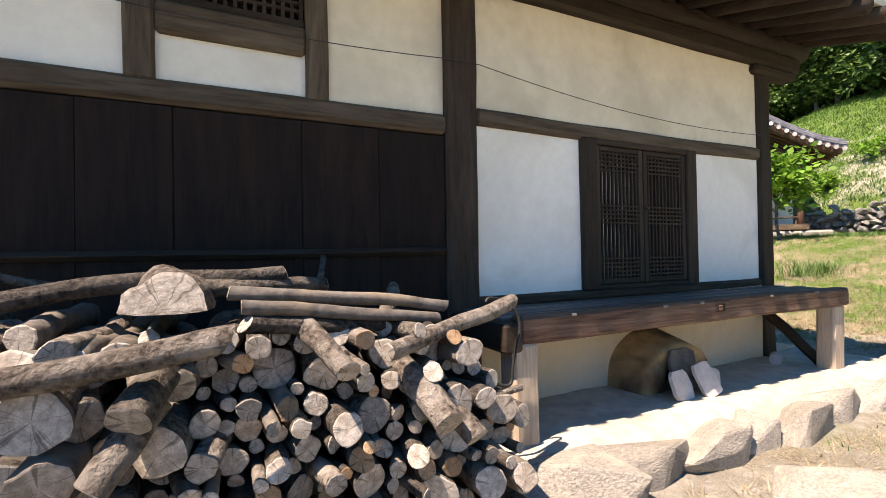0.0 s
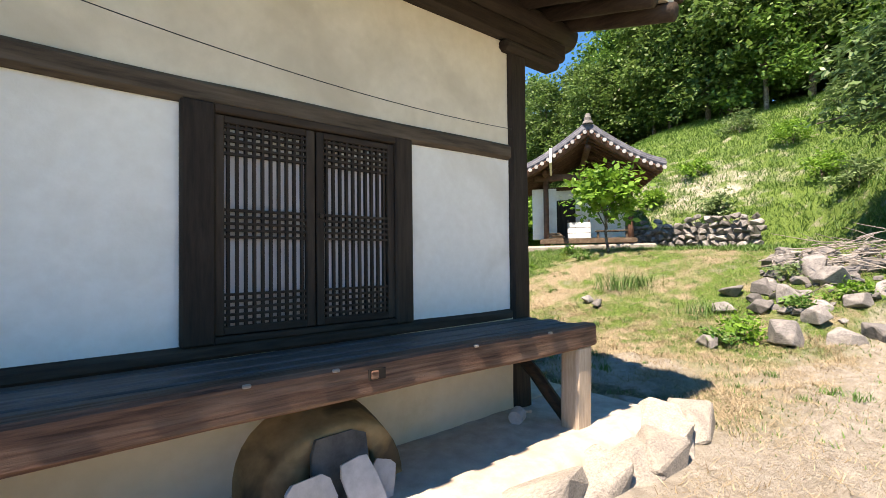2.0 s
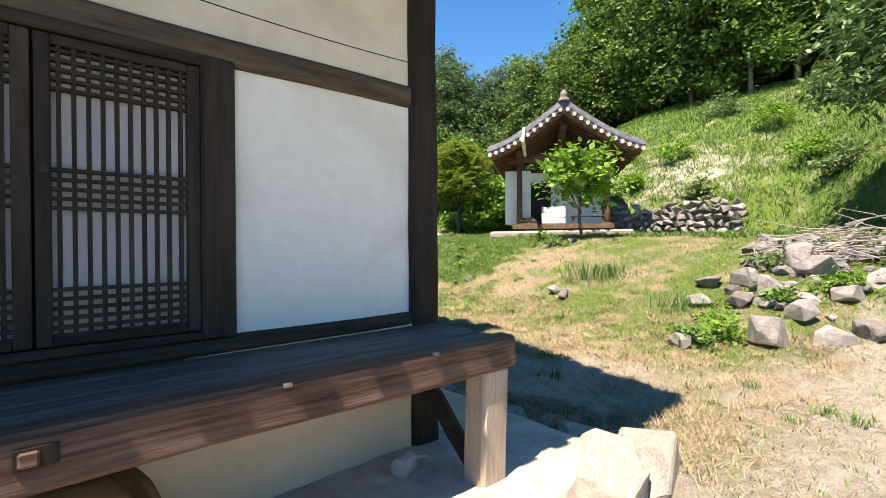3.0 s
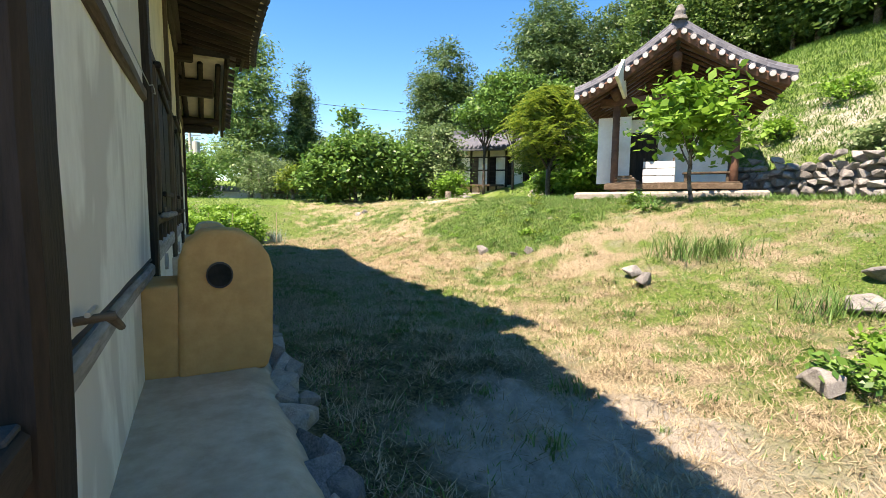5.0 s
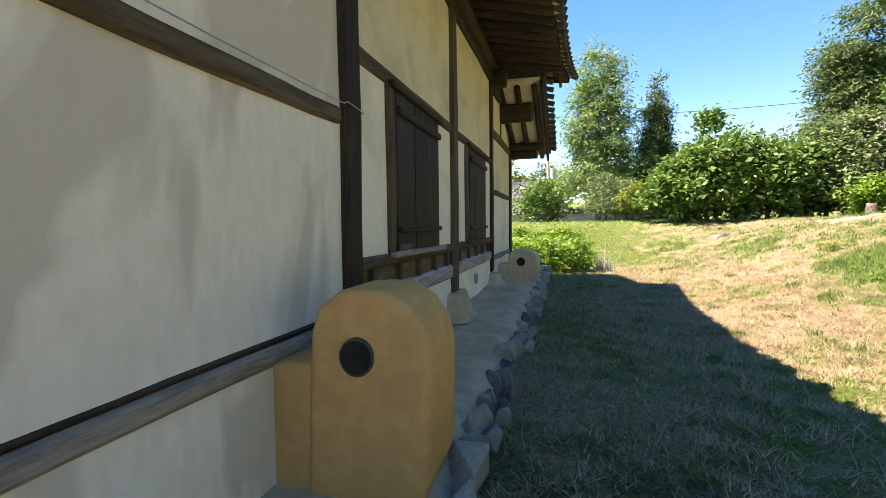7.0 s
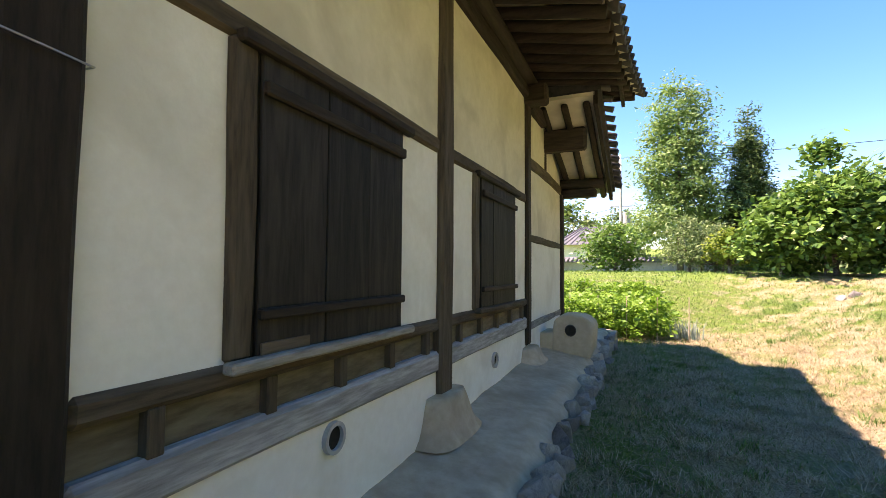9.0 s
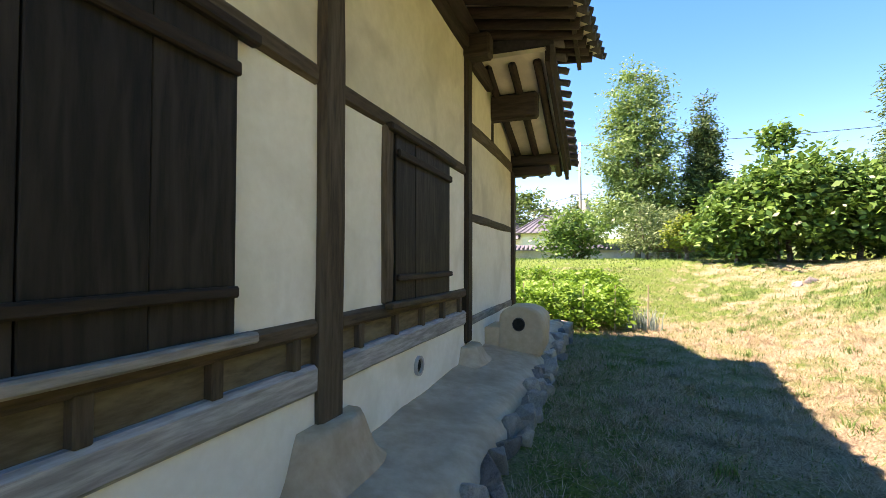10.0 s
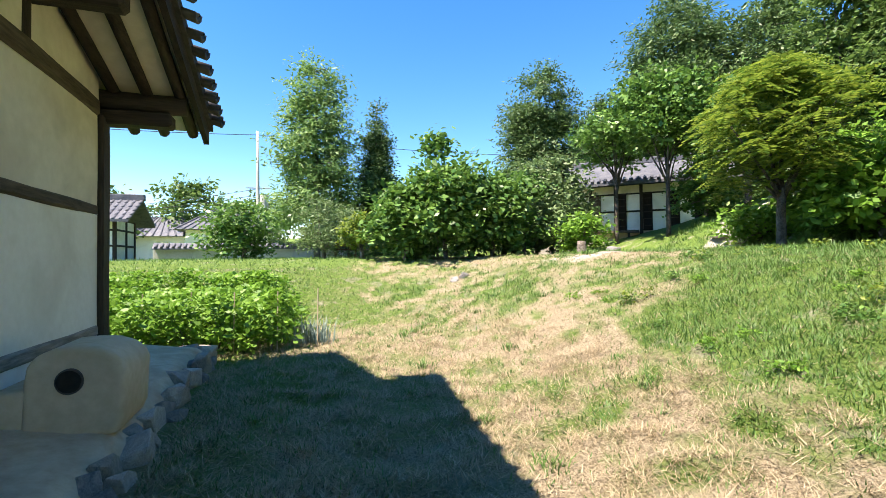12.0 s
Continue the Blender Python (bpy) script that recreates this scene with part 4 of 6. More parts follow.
# dark block painted as the shade within the mortise
part("mortise", box(3.49, 3.585, 2.312, 2.33, .93, .985, .002), SOOT_AND_SHADE, porch, "dark square mortise hole")
part("peg", box(3.50, 3.545, 2.305, 2.325, .935, .978, .006), EDGE, porch)
# small pale chips along the front of the edge beam
for i, x in enumerate((2.05, 2.9, 3.3, 4.2, 4.9)):
    part("plank_cleat", box(x, x + .035, 2.312, 2.33, 1.0, 1.016, .004), GREYX, porch)

# ---------------------------------------------------------------- firebox mouth under the porch
fire = thing("firebox_mound", "soot-stained mud firebox mound below the door", "firebox", at=(3.6, 2.8, .25))
bm = bmesh.new()
rows = []
for j in range(7):
    t = j / 6
    y = 3.04 - .38 * t
    k = 1 - .12 * t
    rows.append([bm.verts.new((3.50 + .47 * k * math.cos(a) + .02 * noise.noise((a, t, 2)), y, .20 + (.52 - .10 * t) * math.sin(a) ** .75 + .02 * noise.noise((a * 2, t, 7)))) for a in np.linspace(0.001, math.pi - .001, 19)])
for a, b in zip(rows, rows[1:]):
    for i in range(18):
        bm.faces.new((a[i], a[i + 1], b[i + 1], b[i]))
inner = [bm.verts.new((3.52 + .22 * math.cos(a), 2.655, .20 + .34 * math.sin(a) ** .7)) for a in np.linspace(0.001, math.pi - .001, 19)]
deep = [bm.verts.new((3.52 + .20 * math.cos(a), 2.90, .20 + .32 * math.sin(a) ** .7)) for a in np.linspace(0.001, math.pi - .001, 19)]
for i in range(18):
    bm.faces.new((rows[-1][i], rows[-1][i + 1], inner[i + 1], inner[i]))
    bm.faces.new((inner[i], inner[i + 1], deep[i + 1], deep[i]))
bm.faces.new(deep)
part("mound", bm, SOOTYMUD, fire, shade=True)
part("fire_hole", box(3.30, 3.74, 2.88, 2.90, .2, .52, 0), SOOT_AND_SHADE, fire)


def slab_piece(name, w, h, mat, m, label, seed):
    bm = bmesh.new()
    n = 9
    pts = [(math.cos(2 * math.pi * k / n), math.sin(2 * math.pi * k / n)) for k in range(n)]
    r = random.Random(seed)
    pts = [(np.sign(a) * abs(a) ** .45 * w * r.uniform(.88, 1.02), np.sign(b) * abs(b) ** .45 * h * r.uniform(.88, 1.02)) for a, b in pts]
    f = [bm.verts.new((a, -.014, b)) for a, b in pts]
    k = [bm.verts.new((a, .014, b)) for a, b in pts]
    bm.faces.new(f), bm.faces.new(k[::-1])
    for i in range(n):
        bm.faces.new((f[i], k[i], k[(i + 1) % n], f[(i + 1) % n]))
    ob = single(name, bm, mat, label, "tile", "slabs closing the firebox")
    ob.matrix_basis = m


slab_piece("roof_slab", .19, .19, DARKSTONE, pose(3.49, 2.62, .41, -10, 0, 4), "dark grey slab leaning on the firebox mouth", 1)
slab_piece("roof_slab", .14, .12, SLAB, pose(3.26, 2.47, .355, -20, 6, 10), "pale grey slab propped before the firebox", 2)
slab_piece("roof_slab", .095, .15, SLAB, pose(3.52, 2.44, .375, -20, -18, -4), "pale grey broken slab leaning on the firebox", 3)
slab_piece("roof_slab", .07, .10, SLAB, pose(3.68, 2.50, .34, -18, 12, -20), "narrow cream slab beside the firebox mouth", 4)

# old iron tap on the side wall, wires and cable
tap = thing("wall_tap", "rusty iron tap and bracket fixed to the side wall", "tap", at=(SX, 3.6, 1.1))
part("pipe", rod((SX, 3.55, 1.12), (SX + .12, 3.57, 1.13), .016, .016, 8, 2), BROWNX, tap)
part("spout", rod((SX + .10, 3.57, 1.13), (SX + .12, 3.68, 1.06), .02, .014, 8, 2), BROWNX, tap)
part("handle", rod((SX + .05, 3.50, 1.15), (SX + .05, 3.64, 1.15), .01, .01, 8, 1), METAL, tap)


def cable(name, pts, r, mat, label, category):
    cu = bpy.data.curves.new(name, "CURVE")
    cu.dimensions, cu.bevel_depth, cu.bevel_resolution = "3D", r, 2
    sp = cu.splines.new("POLY")
    sp.points.add(len(pts) - 1)
    for q, p in zip(sp.points, pts):
        q.co = (*p, 1)
    cu.materials.append(mat)
    dg = new("tmp_curve", cu)
    me = bpy.data.meshes.new_from_object(dg.evaluated_get(bpy.context.evaluated_depsgraph_get()))
    bpy.data.objects.remove(dg)
    bpy.data.curves.remove(cu)
    ob = new(name, me)
    return tagged(ob, label, category)


def sag(p, q, d, n=14):
    return [tuple(Vector(p).lerp(Vector(q), i / n) + Vector((0, 0, -4 * d * (i / n) * (1 - i / n)))) for i in range(n + 1)]


cable("wall_wire", sag((-1.9, FY - .05, 2.93), (1.50, FY - .05, 2.80), .10) + sag((1.78, FY - .05, 2.80), (5.26, FY - .05, 2.62), .09), .003, WIRE, "thin dark wire sagging along the front wall", "wire")
cable("tie_wire", sag((SX + .045, 3.5, 2.50), (SX + .05, 6.20, 2.50), .015) + [(SX + .075, 6.21, 2.51), (SX + .075, 6.34, 2.50), (SX + .07, 6.48, 2.49), (SX + .01, 6.49, 2.50)], .004, METAL, "thin metal wire tied round a side post", "wire")
cable("black_hose", [(1.42 + .13 * math.cos(a) + .03 * math.sin(3 * a), 2.20 + .03 * math.sin(a), .92 + .24 * math.sin(a)) for a in np.linspace(-2.6, 2.0, 26)], .009, BLACKHOSE, "loop of black hose hung at the porch end", "hose")
mug = thing("tin_pot", "small dusty tin pot lying under the porch", "pot", at=(5.05, 2.75, .3))
part("bowl", rod((5.0, 2.73, .30), (5.09, 2.77, .31), .055, .06, 12, 2), SLAB, mug)
part("handle", rod((5.08, 2.77, .32), (5.20, 2.74, .31), .012, .01, 8, 2), PALEWOOD, mug)

# ---------------------------------------------------------------- firewood
WOODPILE = "stacked firewood"
lr = random.Random(11)


def log_thing(p, q, r0, r1, bark, cut, label, seed, n=14, half=False):
    """A log: knobbly bark with a cut face, sawn a little askew, at each end."""
    p, q = Vector(p), Vector(q)
    ob = thing("log", label, "log", WOODPILE, at=p)
    d = (q - p).normalized()
    a = d.orthogonal().normalized()
    a = (Vector((0, 0, 1)) - d * d.z).normalized() if abs(d.z) < .9 else a
    b = d.cross(a)
    rings = max(5, int((q - p).length / .06))
    own = random.Random(seed)
    askew = [(own.gauss(0, .22), own.gauss(0, .22)) for _ in range(2)]

    def outline(t):
        """Across and up from the pith, at t along the log."""
        pts = []
        for k in range(n):
            u = 2 * math.pi * k / n
            r = (r0 + (r1 - r0) * t) * (1 + .20 * noise.noise((math.cos(u) * 1.1 + seed, math.sin(u) * 1.1, t * 2)) + .10 * noise.noise((math.cos(u) * 3 + seed, math.sin(u) * 3, t * 12)))
            s = math.sin(u)
            pts.append((math.cos(u) * r, (s * .10 if half and s < 0 else s) * r))
        return pts

    bm = bmesh.new()
    rows = []
    for i in range(rings + 1):
        t = i / rings
        inner = 0 < i < rings
        c = p.lerp(q, t) + (noise.noise_vector((seed * 1.7, t * 1.6, 4)) * (r0 * .35 + .03 * (q - p).length) * min(1, 4 * t, 4 - 4 * t) if inner else Vector())
        skx, sky_ = (0, 0) if inner else askew[1 if i else 0]
        rows.append([bm.verts.new(c + b * x + a * y + d * (skx * x + sky_ * y)) for x, y in outline(t)])
    for u, w in zip(rows, rows[1:]):
        for k in range(n):
            bm.faces.new((u[k], u[(k + 1) % n], w[(k + 1) % n], w[k]))
    bm.normal_update()
    part("bark", bm, bark, ob, shade=True)
    for e, c in enumerate((p, q)):
        pts = outline(float(e))
        skx, sky_ = askew[e]
        out = d * (-.004 if e == 0 else .004)
        fm = bmesh.new()
        face_pts = [(x, y) for x, y in pts] + [(x * .9, y * .9) for x, y in pts] + [(0.0, 0.0)]
        vs = [fm.verts.new(c + b * x + a * y + d * (skx * x + sky_ * y) + out * (.2 if i < n else 1)) for i, (x, y) in enumerate(face_pts)]
        for k in range(n):
            m = (k + 1) % n
            fm.faces.new((vs[k], vs[m], vs[n + m], vs[n + k]))
            fm.faces.new((vs[n + k], vs[n + m], vs[2 * n]))
        face = part("cut_end", fm, cut, ob)
        pith = face.data.attributes.new("pith", "FLOAT_VECTOR", "POINT")
        pith.data.foreach_set("vector", [v for x, y in face_pts for v in (x, y, 0.0)])
    return ob


# round logs packed in a bank, their ends to the yard
placed = []


def pile_top(x):
    return 1.16 if x < .1 else (1.16 - .06 * (x - .1) if x < .85 else 1.11 - 1.5 * (x - .85) ** 1.5)


sizes = [lr.uniform(.058, .085) for _ in range(24)] + [lr.uniform(.036, .052) for _ in range(130)] + [lr.uniform(.022, .034) for _ in range(110)] + [.09] * 16
for r in sizes:
    for _ in range(160):
        x, z = lr.uniform(-1.0, 1.28), lr.uniform(.36, 1.14) if r < .088 else lr.uniform(.08, .34)
        if z + r * .6 > pile_top(x) or z < r + .04:
            continue
        if all((x - a) ** 2 + (z - c) ** 2 > (r + s) ** 2 * .93 for a, c, s in placed):
            placed.append((x, z, r))
            break
for i, (x, z, r) in enumerate(placed):
    y0 = 1.72 + lr.uniform(-.09, .13) + .10 * z
    yaw, tip = lr.gauss(0, .15), lr.gauss(0, .07)
    length = lr.uniform(.75, .95)
    # the share of orange ends also stands for ends browned by shade
    red = r < .05 and lr.random() < .24
    log_thing((x, y0, z), (x + yaw * length, y0 + length, max(r + .02, z + tip * length)), r, r * lr.uniform(.85, 1.05), lr.choice((BARK, BARK, DARKBARK, PALEBARK)), CUTRED if red else CUT,
              "round firewood log, orange cut end with some shade in its colour" if red else "round grey-barked firewood log, sawn end showing", i, 14 if r < .05 else 18)
log_thing((-.42, 1.64, .975), (-.40, 2.2, .99), .088, .085, BARK, CUT, "thick round log with a cracked grey end", 321, 22)
log_thing((-.40, 1.62, .80), (-.33, 2.2, .82), .075, .07, PALEBARK, CUT, "thick round log with a rough sawn end", 322, 20)
log_thing((-.20, 1.60, .95), (-.10, 1.95, 1.08), .062, .058, BARK, CUT, "thick pale log slanting down from the stack", 323, 18)
log_thing((-.28, 1.58, .78), (-.16, 1.75, .95), .045, .052, BARK, CUT, "crooked pale branch standing before the stack", 324, 16)
# larger and loose pieces on and before the bank
log_thing((-.13, 1.80, 1.235), (-.17, 2.35, 1.235), .128, .125, BARK, CUT, "thick half log, pale split face up front", 301, 28, True)
log_thing((-.95, 1.78, .60), (-.9, 2.5, .62), .115, .11, BARK, CUT, "thick old log with a cracked brown end", 302, 20)
log_thing((-1.0, 1.60, 1.03), (.05, 1.64, 1.15), .040, .046, BARK, CUT, "long rough-barked log lying across the stack", 303, 12)
# the dark bark of these two branches paints the eave shadow over them
log_thing((-1.3, 2.05, 1.20), (.30, 2.25, 1.33), .042, .038, DARKBARK, CUT, "long branch lying along the top, eave shade in its dark bark", 304, 10)
log_thing((-.15, 2.15, 1.30), (.50, 2.3, 1.27), .048, .034, DARKBARK, CUT, "knotty branch on top of the stack, eave shade in its dark bark", 305, 10)
log_thing((.07, 1.94, 1.275), (1.0, 2.02, 1.16), .029, .027, PALEBARK, CUT, "smooth pole lying across the stack", 306, 12)
log_thing((.11, 1.87, 1.225), (.94, 1.96, 1.115), .028, .025, PALEBARK, CUTRED, "tan pole with peeled bark", 307, 12)
log_thing((.12, 1.86, 1.165), (.85, 2.0, 1.075), .036, .03, DARKBARK, CUT, "dark branch below the poles", 308, 10)
log_thing((.62, 1.74, 1.03), (1.46, 2.14, 1.14), .038, .042, BARK, CUT, "rough-barked log leaning out towards the porch", 309, 14)
log_thing((.83, 1.64, .75), (.70, 1.98, 1.0), .066, .06, BARK, CUT, "thick short log leaning against the stack", 310, 14)
log_thing((.96, 1.66, .665), (.86, 1.98, .92), .05, .048, BARK, CUT, "short log propped on end", 311, 12)
log_thing((.44, 1.64, 1.0), (.30, 2.0, 1.16), .046, .042, BARK, CUT, "pale split branch tilted down", 312, 10)
log_thing((-.62, 1.66, .62), (-.55, 2.2, .80), .085, .08, BARK, CUT, "thick log tilted in the stack", 313, 12)
log_thing((-.60, 1.62, .16), (-.52, 1.75, .62), .055, .05, BARK, CUT, "forked branch leaning before the stack", 314, 12)
log_thing((-.55, 2.0, 1.15), (-.50, 2.6, 1.17), .05, .05, PALEBARK, CUT, "short log with a pale end on top", 315, 10)
log_thing((-.40, 1.76, 1.13), (-.34, 2.4, 1.13), .045, .045, BARK, CUT, "short split log on the stack", 316, 10)
log_thing((-.78, 1.76, 1.12), (-.70, 2.4, 1.10), .09, .085, BARK, CUT, "split log with a wide grey face", 317, 10, True)
log_thing((.50, 2.55, 1.15), (.60, 2.85, 1.40), .022, .018, BARK, CUT, "thin stick standing against the boards", 318, 8)
log_thing((-.95, 2.6, 1.38), (-.65, 2.85, 1.28), .022, .02, BARK, CUT, "thin stick leaning on the boards", 319, 8)
log_thing((1.15, 2.2, .60), (1.62, 2.28, .62), .022, .02, BARK, CUT, "thin dark stick poking out under the porch", 320, 8)

# ---------------------------------------------------------------- plants


def leaf_cloud(name, centres, radii, count, size, mat, gen, slim=.5, flat=0.0, shell=.55, droop=0.0, spray=18, loose=1.2):
    """Sprays of small leaves round the outsides of clumps, with gaps between the sprays."""
    centres, radii = np.asarray(centres, float), np.asarray(radii, float)
    w = (radii.prod(1)) ** (2 / 3)
    sprays = max(3, count // spray)
    pick = gen.choice(len(centres), sprays, p=w / w.sum())
    d = gen.normal(size=(sprays, 3))
    d /= np.linalg.norm(d, axis=1, keepdims=True)
    rad = shell + (1 - shell) * gen.random((sprays, 1)) ** .7
    rad *= gen.uniform(.8, 1.18, (sprays, 1))
    hub = centres[pick] + d * rad * radii[pick]
    which = gen.integers(0, sprays, count)
    run = d[which] * np.array([1, 1, .35])
    run /= np.linalg.norm(run, axis=1, keepdims=True) + 1e-9
    c = hub[which] + run * gen.uniform(-2, 2, (count, 1)) * size * loose + gen.uniform(-1.4, 1.4, (count, 3)) * size * loose * np.array([.8, .8, .45])
    a = gen.normal(size=(count, 3)) * .8 + run * .9
    a[:, 2] = a[:, 2] * (.7 - .7 * flat) - droop - .15
    a /= np.linalg.norm(a, axis=1, keepdims=True)
    nrm = d[which] * .5 + gen.normal(size=(count, 3)) * .55 + np.array([0, 0, .9])
    b = np.cross(nrm, a)
    b /= np.linalg.norm(b, axis=1, keepdims=True) + 1e-9
    s = size * gen.uniform(.55, 1.4, (count, 1))
    v = np.stack([c - a * s * .5, c + b * s * slim * .5, c + a * s * .5, c - b * s * slim * .5], 1).reshape(-1, 3)
    f = np.arange(count * 4).reshape(-1, 4)
    return np_mesh(name, v, f, mat)


def feather_cloud(name, centres, radii, count, long, mat, gen):
    """Long arching stalks, each with paired narrow leaflets, hung round the clumps."""
    centres, radii = np.asarray(centres, float), np.asarray(radii, float)
    pick = gen.integers(0, len(centres), count)
    d = gen.normal(size=(count, 3))
    d /= np.linalg.norm(d, axis=1, keepdims=True)
    root = centres[pick] + d * radii[pick] * gen.uniform(.3, .95, (count, 1))
    run = d * np.array([1, 1, .2]) + gen.normal(size=(count, 3)) * .7
    run[:, 2] = np.abs(run[:, 2]) * .4
    run /= np.linalg.norm(run, axis=1, keepdims=True)
    side = np.cross(run, [0, 0, 1.0])
    side /= np.linalg.norm(side, axis=1, keepdims=True) + 1e-9
    span = long * gen.uniform(.7, 1.3, (count, 1))
    out = []
    for k in range(9):
        t = (k + 1) / 9
        at_t = root + run * span * t - np.array([0, 0, 1.0]) * span * .55 * t * t
        wide = span * (.26 - .14 * abs(t - .4))
        for sg in (-1, 1):
            tip = at_t + side * sg * wide + run * wide * .35 - np.array([0, 0, 1.0]) * wide * gen.uniform(.1, .6, (count, 1))
            mid = (at_t + tip) / 2
            half = run * span * .05 + gen.normal(size=(count, 3)) * .004
            out.append(np.stack([at_t, mid + half, tip, mid - half], 1))
    v = np.concatenate(out).reshape(-1, 3)
    return np_mesh(name, v, np.arange(len(v)).reshape(-1, 4), mat)


def broad_tree(name, seed, high, trunk, wide, leaves, size, leafmat, barkmat, label, category="tree", clumps=14, at=(0, 0, 0), low=.28, group="", r=.1, feather=0, slim=.55, spray=18):
    gen = np.random.default_rng(seed)
    rnd = random.Random(seed)
    ob = thing(name, label, category, group)
    tb = rod((0, 0, -.2), (rnd.uniform(-.1, .1), rnd.uniform(-.1, .1), trunk), r, r * .7, 9, 5, .05, seed)
    part("trunk", tb, barkmat, ob, shade=True)
    cs, rs = [], []
    for i in range(clumps):
        t = (i + .5) / clumps
        z = high * (low + (1 - low) * .93 * t ** .85)
        k = math.sin(math.pi * min(1, .18 + .80 * t)) ** .7
        ang = i * 2.4 + rnd.uniform(-.4, .4)
        rr = wide * k * rnd.uniform(.45, .85)
        cs.append((rr * math.cos(ang), rr * math.sin(ang), z))
        q = wide * rnd.uniform(.22, .46) * (.7 + .5 * k)
        rs.append((q, q, q * rnd.uniform(.6, .85)))
    cs.append((0, 0, high * .90))
    rs.append((wide * .25, wide * .25, high * .10))
    for i in range(0, clumps, max(1, clumps // 7)):
        p = Vector((0, 0, trunk * rnd.uniform(.6, 1.0)))
        part("limb", rod(p, Vector(cs[i]), r * .45, r * .12, 6, 4, .08, seed + i), barkmat, ob, shade=True)
    part("crown", feather_cloud("crown", cs, rs, feather, size, leafmat, gen) if feather else leaf_cloud("crown", cs, rs, leaves, size, leafmat, gen, slim, spray=spray), leafmat, ob)
    ob.matrix_basis = pose(*at)
    return ob


def conifer(name, seed, high, wide, leaves, size, leafmat, label, at=(0, 0, 0), low=.08, spire=1.0, group="", layers=16):
    gen = np.random.default_rng(seed)
    rnd = random.Random(seed)
    ob = thing(name, label, "tree", group)
    part("trunk", rod((0, 0, -.3), (0, 0, high * .97), high * .016, .02, 8, 5, .03, seed), BARK, ob, shade=True)
    cs, rs = [], []
    for i in range(layers):
        t = i / (layers - 1)
        z = high * (low + (1 - low) * t)
        w = wide * (1 - t) ** spire * rnd.uniform(.75, 1.1) + .12
        k = 7 if t < .75 else 4
        for j in range(k):
            ang = j * 2 * math.pi / k + i * 1.3 + rnd.uniform(-.3, .3)
            cs.append((w * .6 * math.cos(ang), w * .6 * math.sin(ang), z - w * .12))
            q = rnd.uniform(.38, .62)
            cs[-1] = (cs[-1][0], cs[-1][1], cs[-1][2] + rnd.uniform(-.5, .5) * high / layers)
            rs.append((w * q, w * q, high / layers * rnd.uniform(.55, 1.0)))
            if i % 3 == 0 and j < 3:
                part("limb", rod((0, 0, z), (w * .95 * math.cos(ang), w * .95 * math.sin(ang), z - w * .15), .05, .015, 5, 2, .05, i * 9 + j), BARK, ob)
    part("crown", leaf_cloud("crown", cs, rs, leaves, size, leafmat, gen, .34, .3, .25, .25, 24, 1.25), leafmat, ob)
    ob.matrix_basis = pose(*at)
    return ob


def at_ground(x, y, dz=0.0):
    return (x, y, float(height(x, y)) + dz)


# young tree before the pavilion
broad_tree("young_tree", 3, 2.65, 1.2, .95, 2000, .21, LEAF_B, BARK, "young tree with bright yellow-green leaves before the pavilion", clumps=15, at=at_ground(15.7, 8.35), low=.44, r=.05, slim=.62, spray=9)
# shrubs beyond the yard
broad_tree("broad_shrub", 4, 3.7, 1.2, 2.35, 9500, .25, LEAF_A, BARK, "dense dark green fruit shrub at the yard's edge", "shrub", 20, at_ground(13.4, 26.6), .12, slim=.6, spray=9)
broad_tree("tall_shrub", 14, 5.1, 3.2, .55, 700, .25, LEAF_A, BARK, "tall leafy shoot rising from the shrubs", "shrub", 8, at_ground(13.2, 27.0), .5, slim=.6, spray=9, r=.05)
broad_tree("broad_shrub", 16, 3.3, 1.0, 1.7, 6500, .23, LEAF_A, BARK, "leafy green shrub merging with its neighbours", "shrub", 15, at_ground(15.4, 26.4), .08, slim=.6, spray=9)
broad_tree("broad_shrub", 17, 2.9, .8, 1.2, 4200, .23, LEAF_A, BARK, "leafy green shrub with low hanging branches", "shrub", 13, at_ground(11.9, 27.0), .06, slim=.6, spray=9)
broad_tree("pale_shrub", 6, 4.1, 1.4, 1.7, 8500, .20, LEAF_C, PALEBARK, "grey-green shrub with thin pale stems", "shrub", 18, at_ground(18.0, 27.5), .12, spray=9)
broad_tree("pale_shrub", 26, 4.7, 1.4, 1.45, 6500, .20, LEAF_C, PALEBARK, "tall grey-green shrub screening the low house", "shrub", 14, at_ground(19.4, 27.8), .10, spray=9)
broad_tree("broad_shrub", 18, 2.2, .7, 1.3, 3000, .2, LEAF_C, BARK, "low grey-green shrub under the trees", "shrub", 12, at_ground(18.2, 26.4), .06, spray=9)
broad_tree("broad_shrub", 27, 3.4, 1.0, 1.2, 4500, .21, LEAF_A, BARK, "dark shrub screening the low house", "shrub", 14, at_ground(16.9, 26.6), .10, spray=9)
broad_tree("leafy_tree", 7, 6.8, 3.2, 2.1, 9500, .22, LEAF_A, DARKBARK, "dark leafy tree overhanging the low house", "tree", 20, at_ground(22.4, 24.4), .54, slim=.6, spray=9)
broad_tree("leafy_tree", 28, 6.3, 3.4, 1.7, 6000, .21, LEAF_A, DARKBARK, "slender leafy tree before the tiled eaves", "tree", 13, at_ground(22.3, 27.4), .60, slim=.6, spray=9)
broad_tree("leafy_tree", 12, 5.2, 2.0, 1.7, 7000, .2, LEAF_A, DARKBARK, "dark leafy tree shading the low house", "tree", 18, at_ground(23.6, 21.8), .3, r=.13, spray=9)
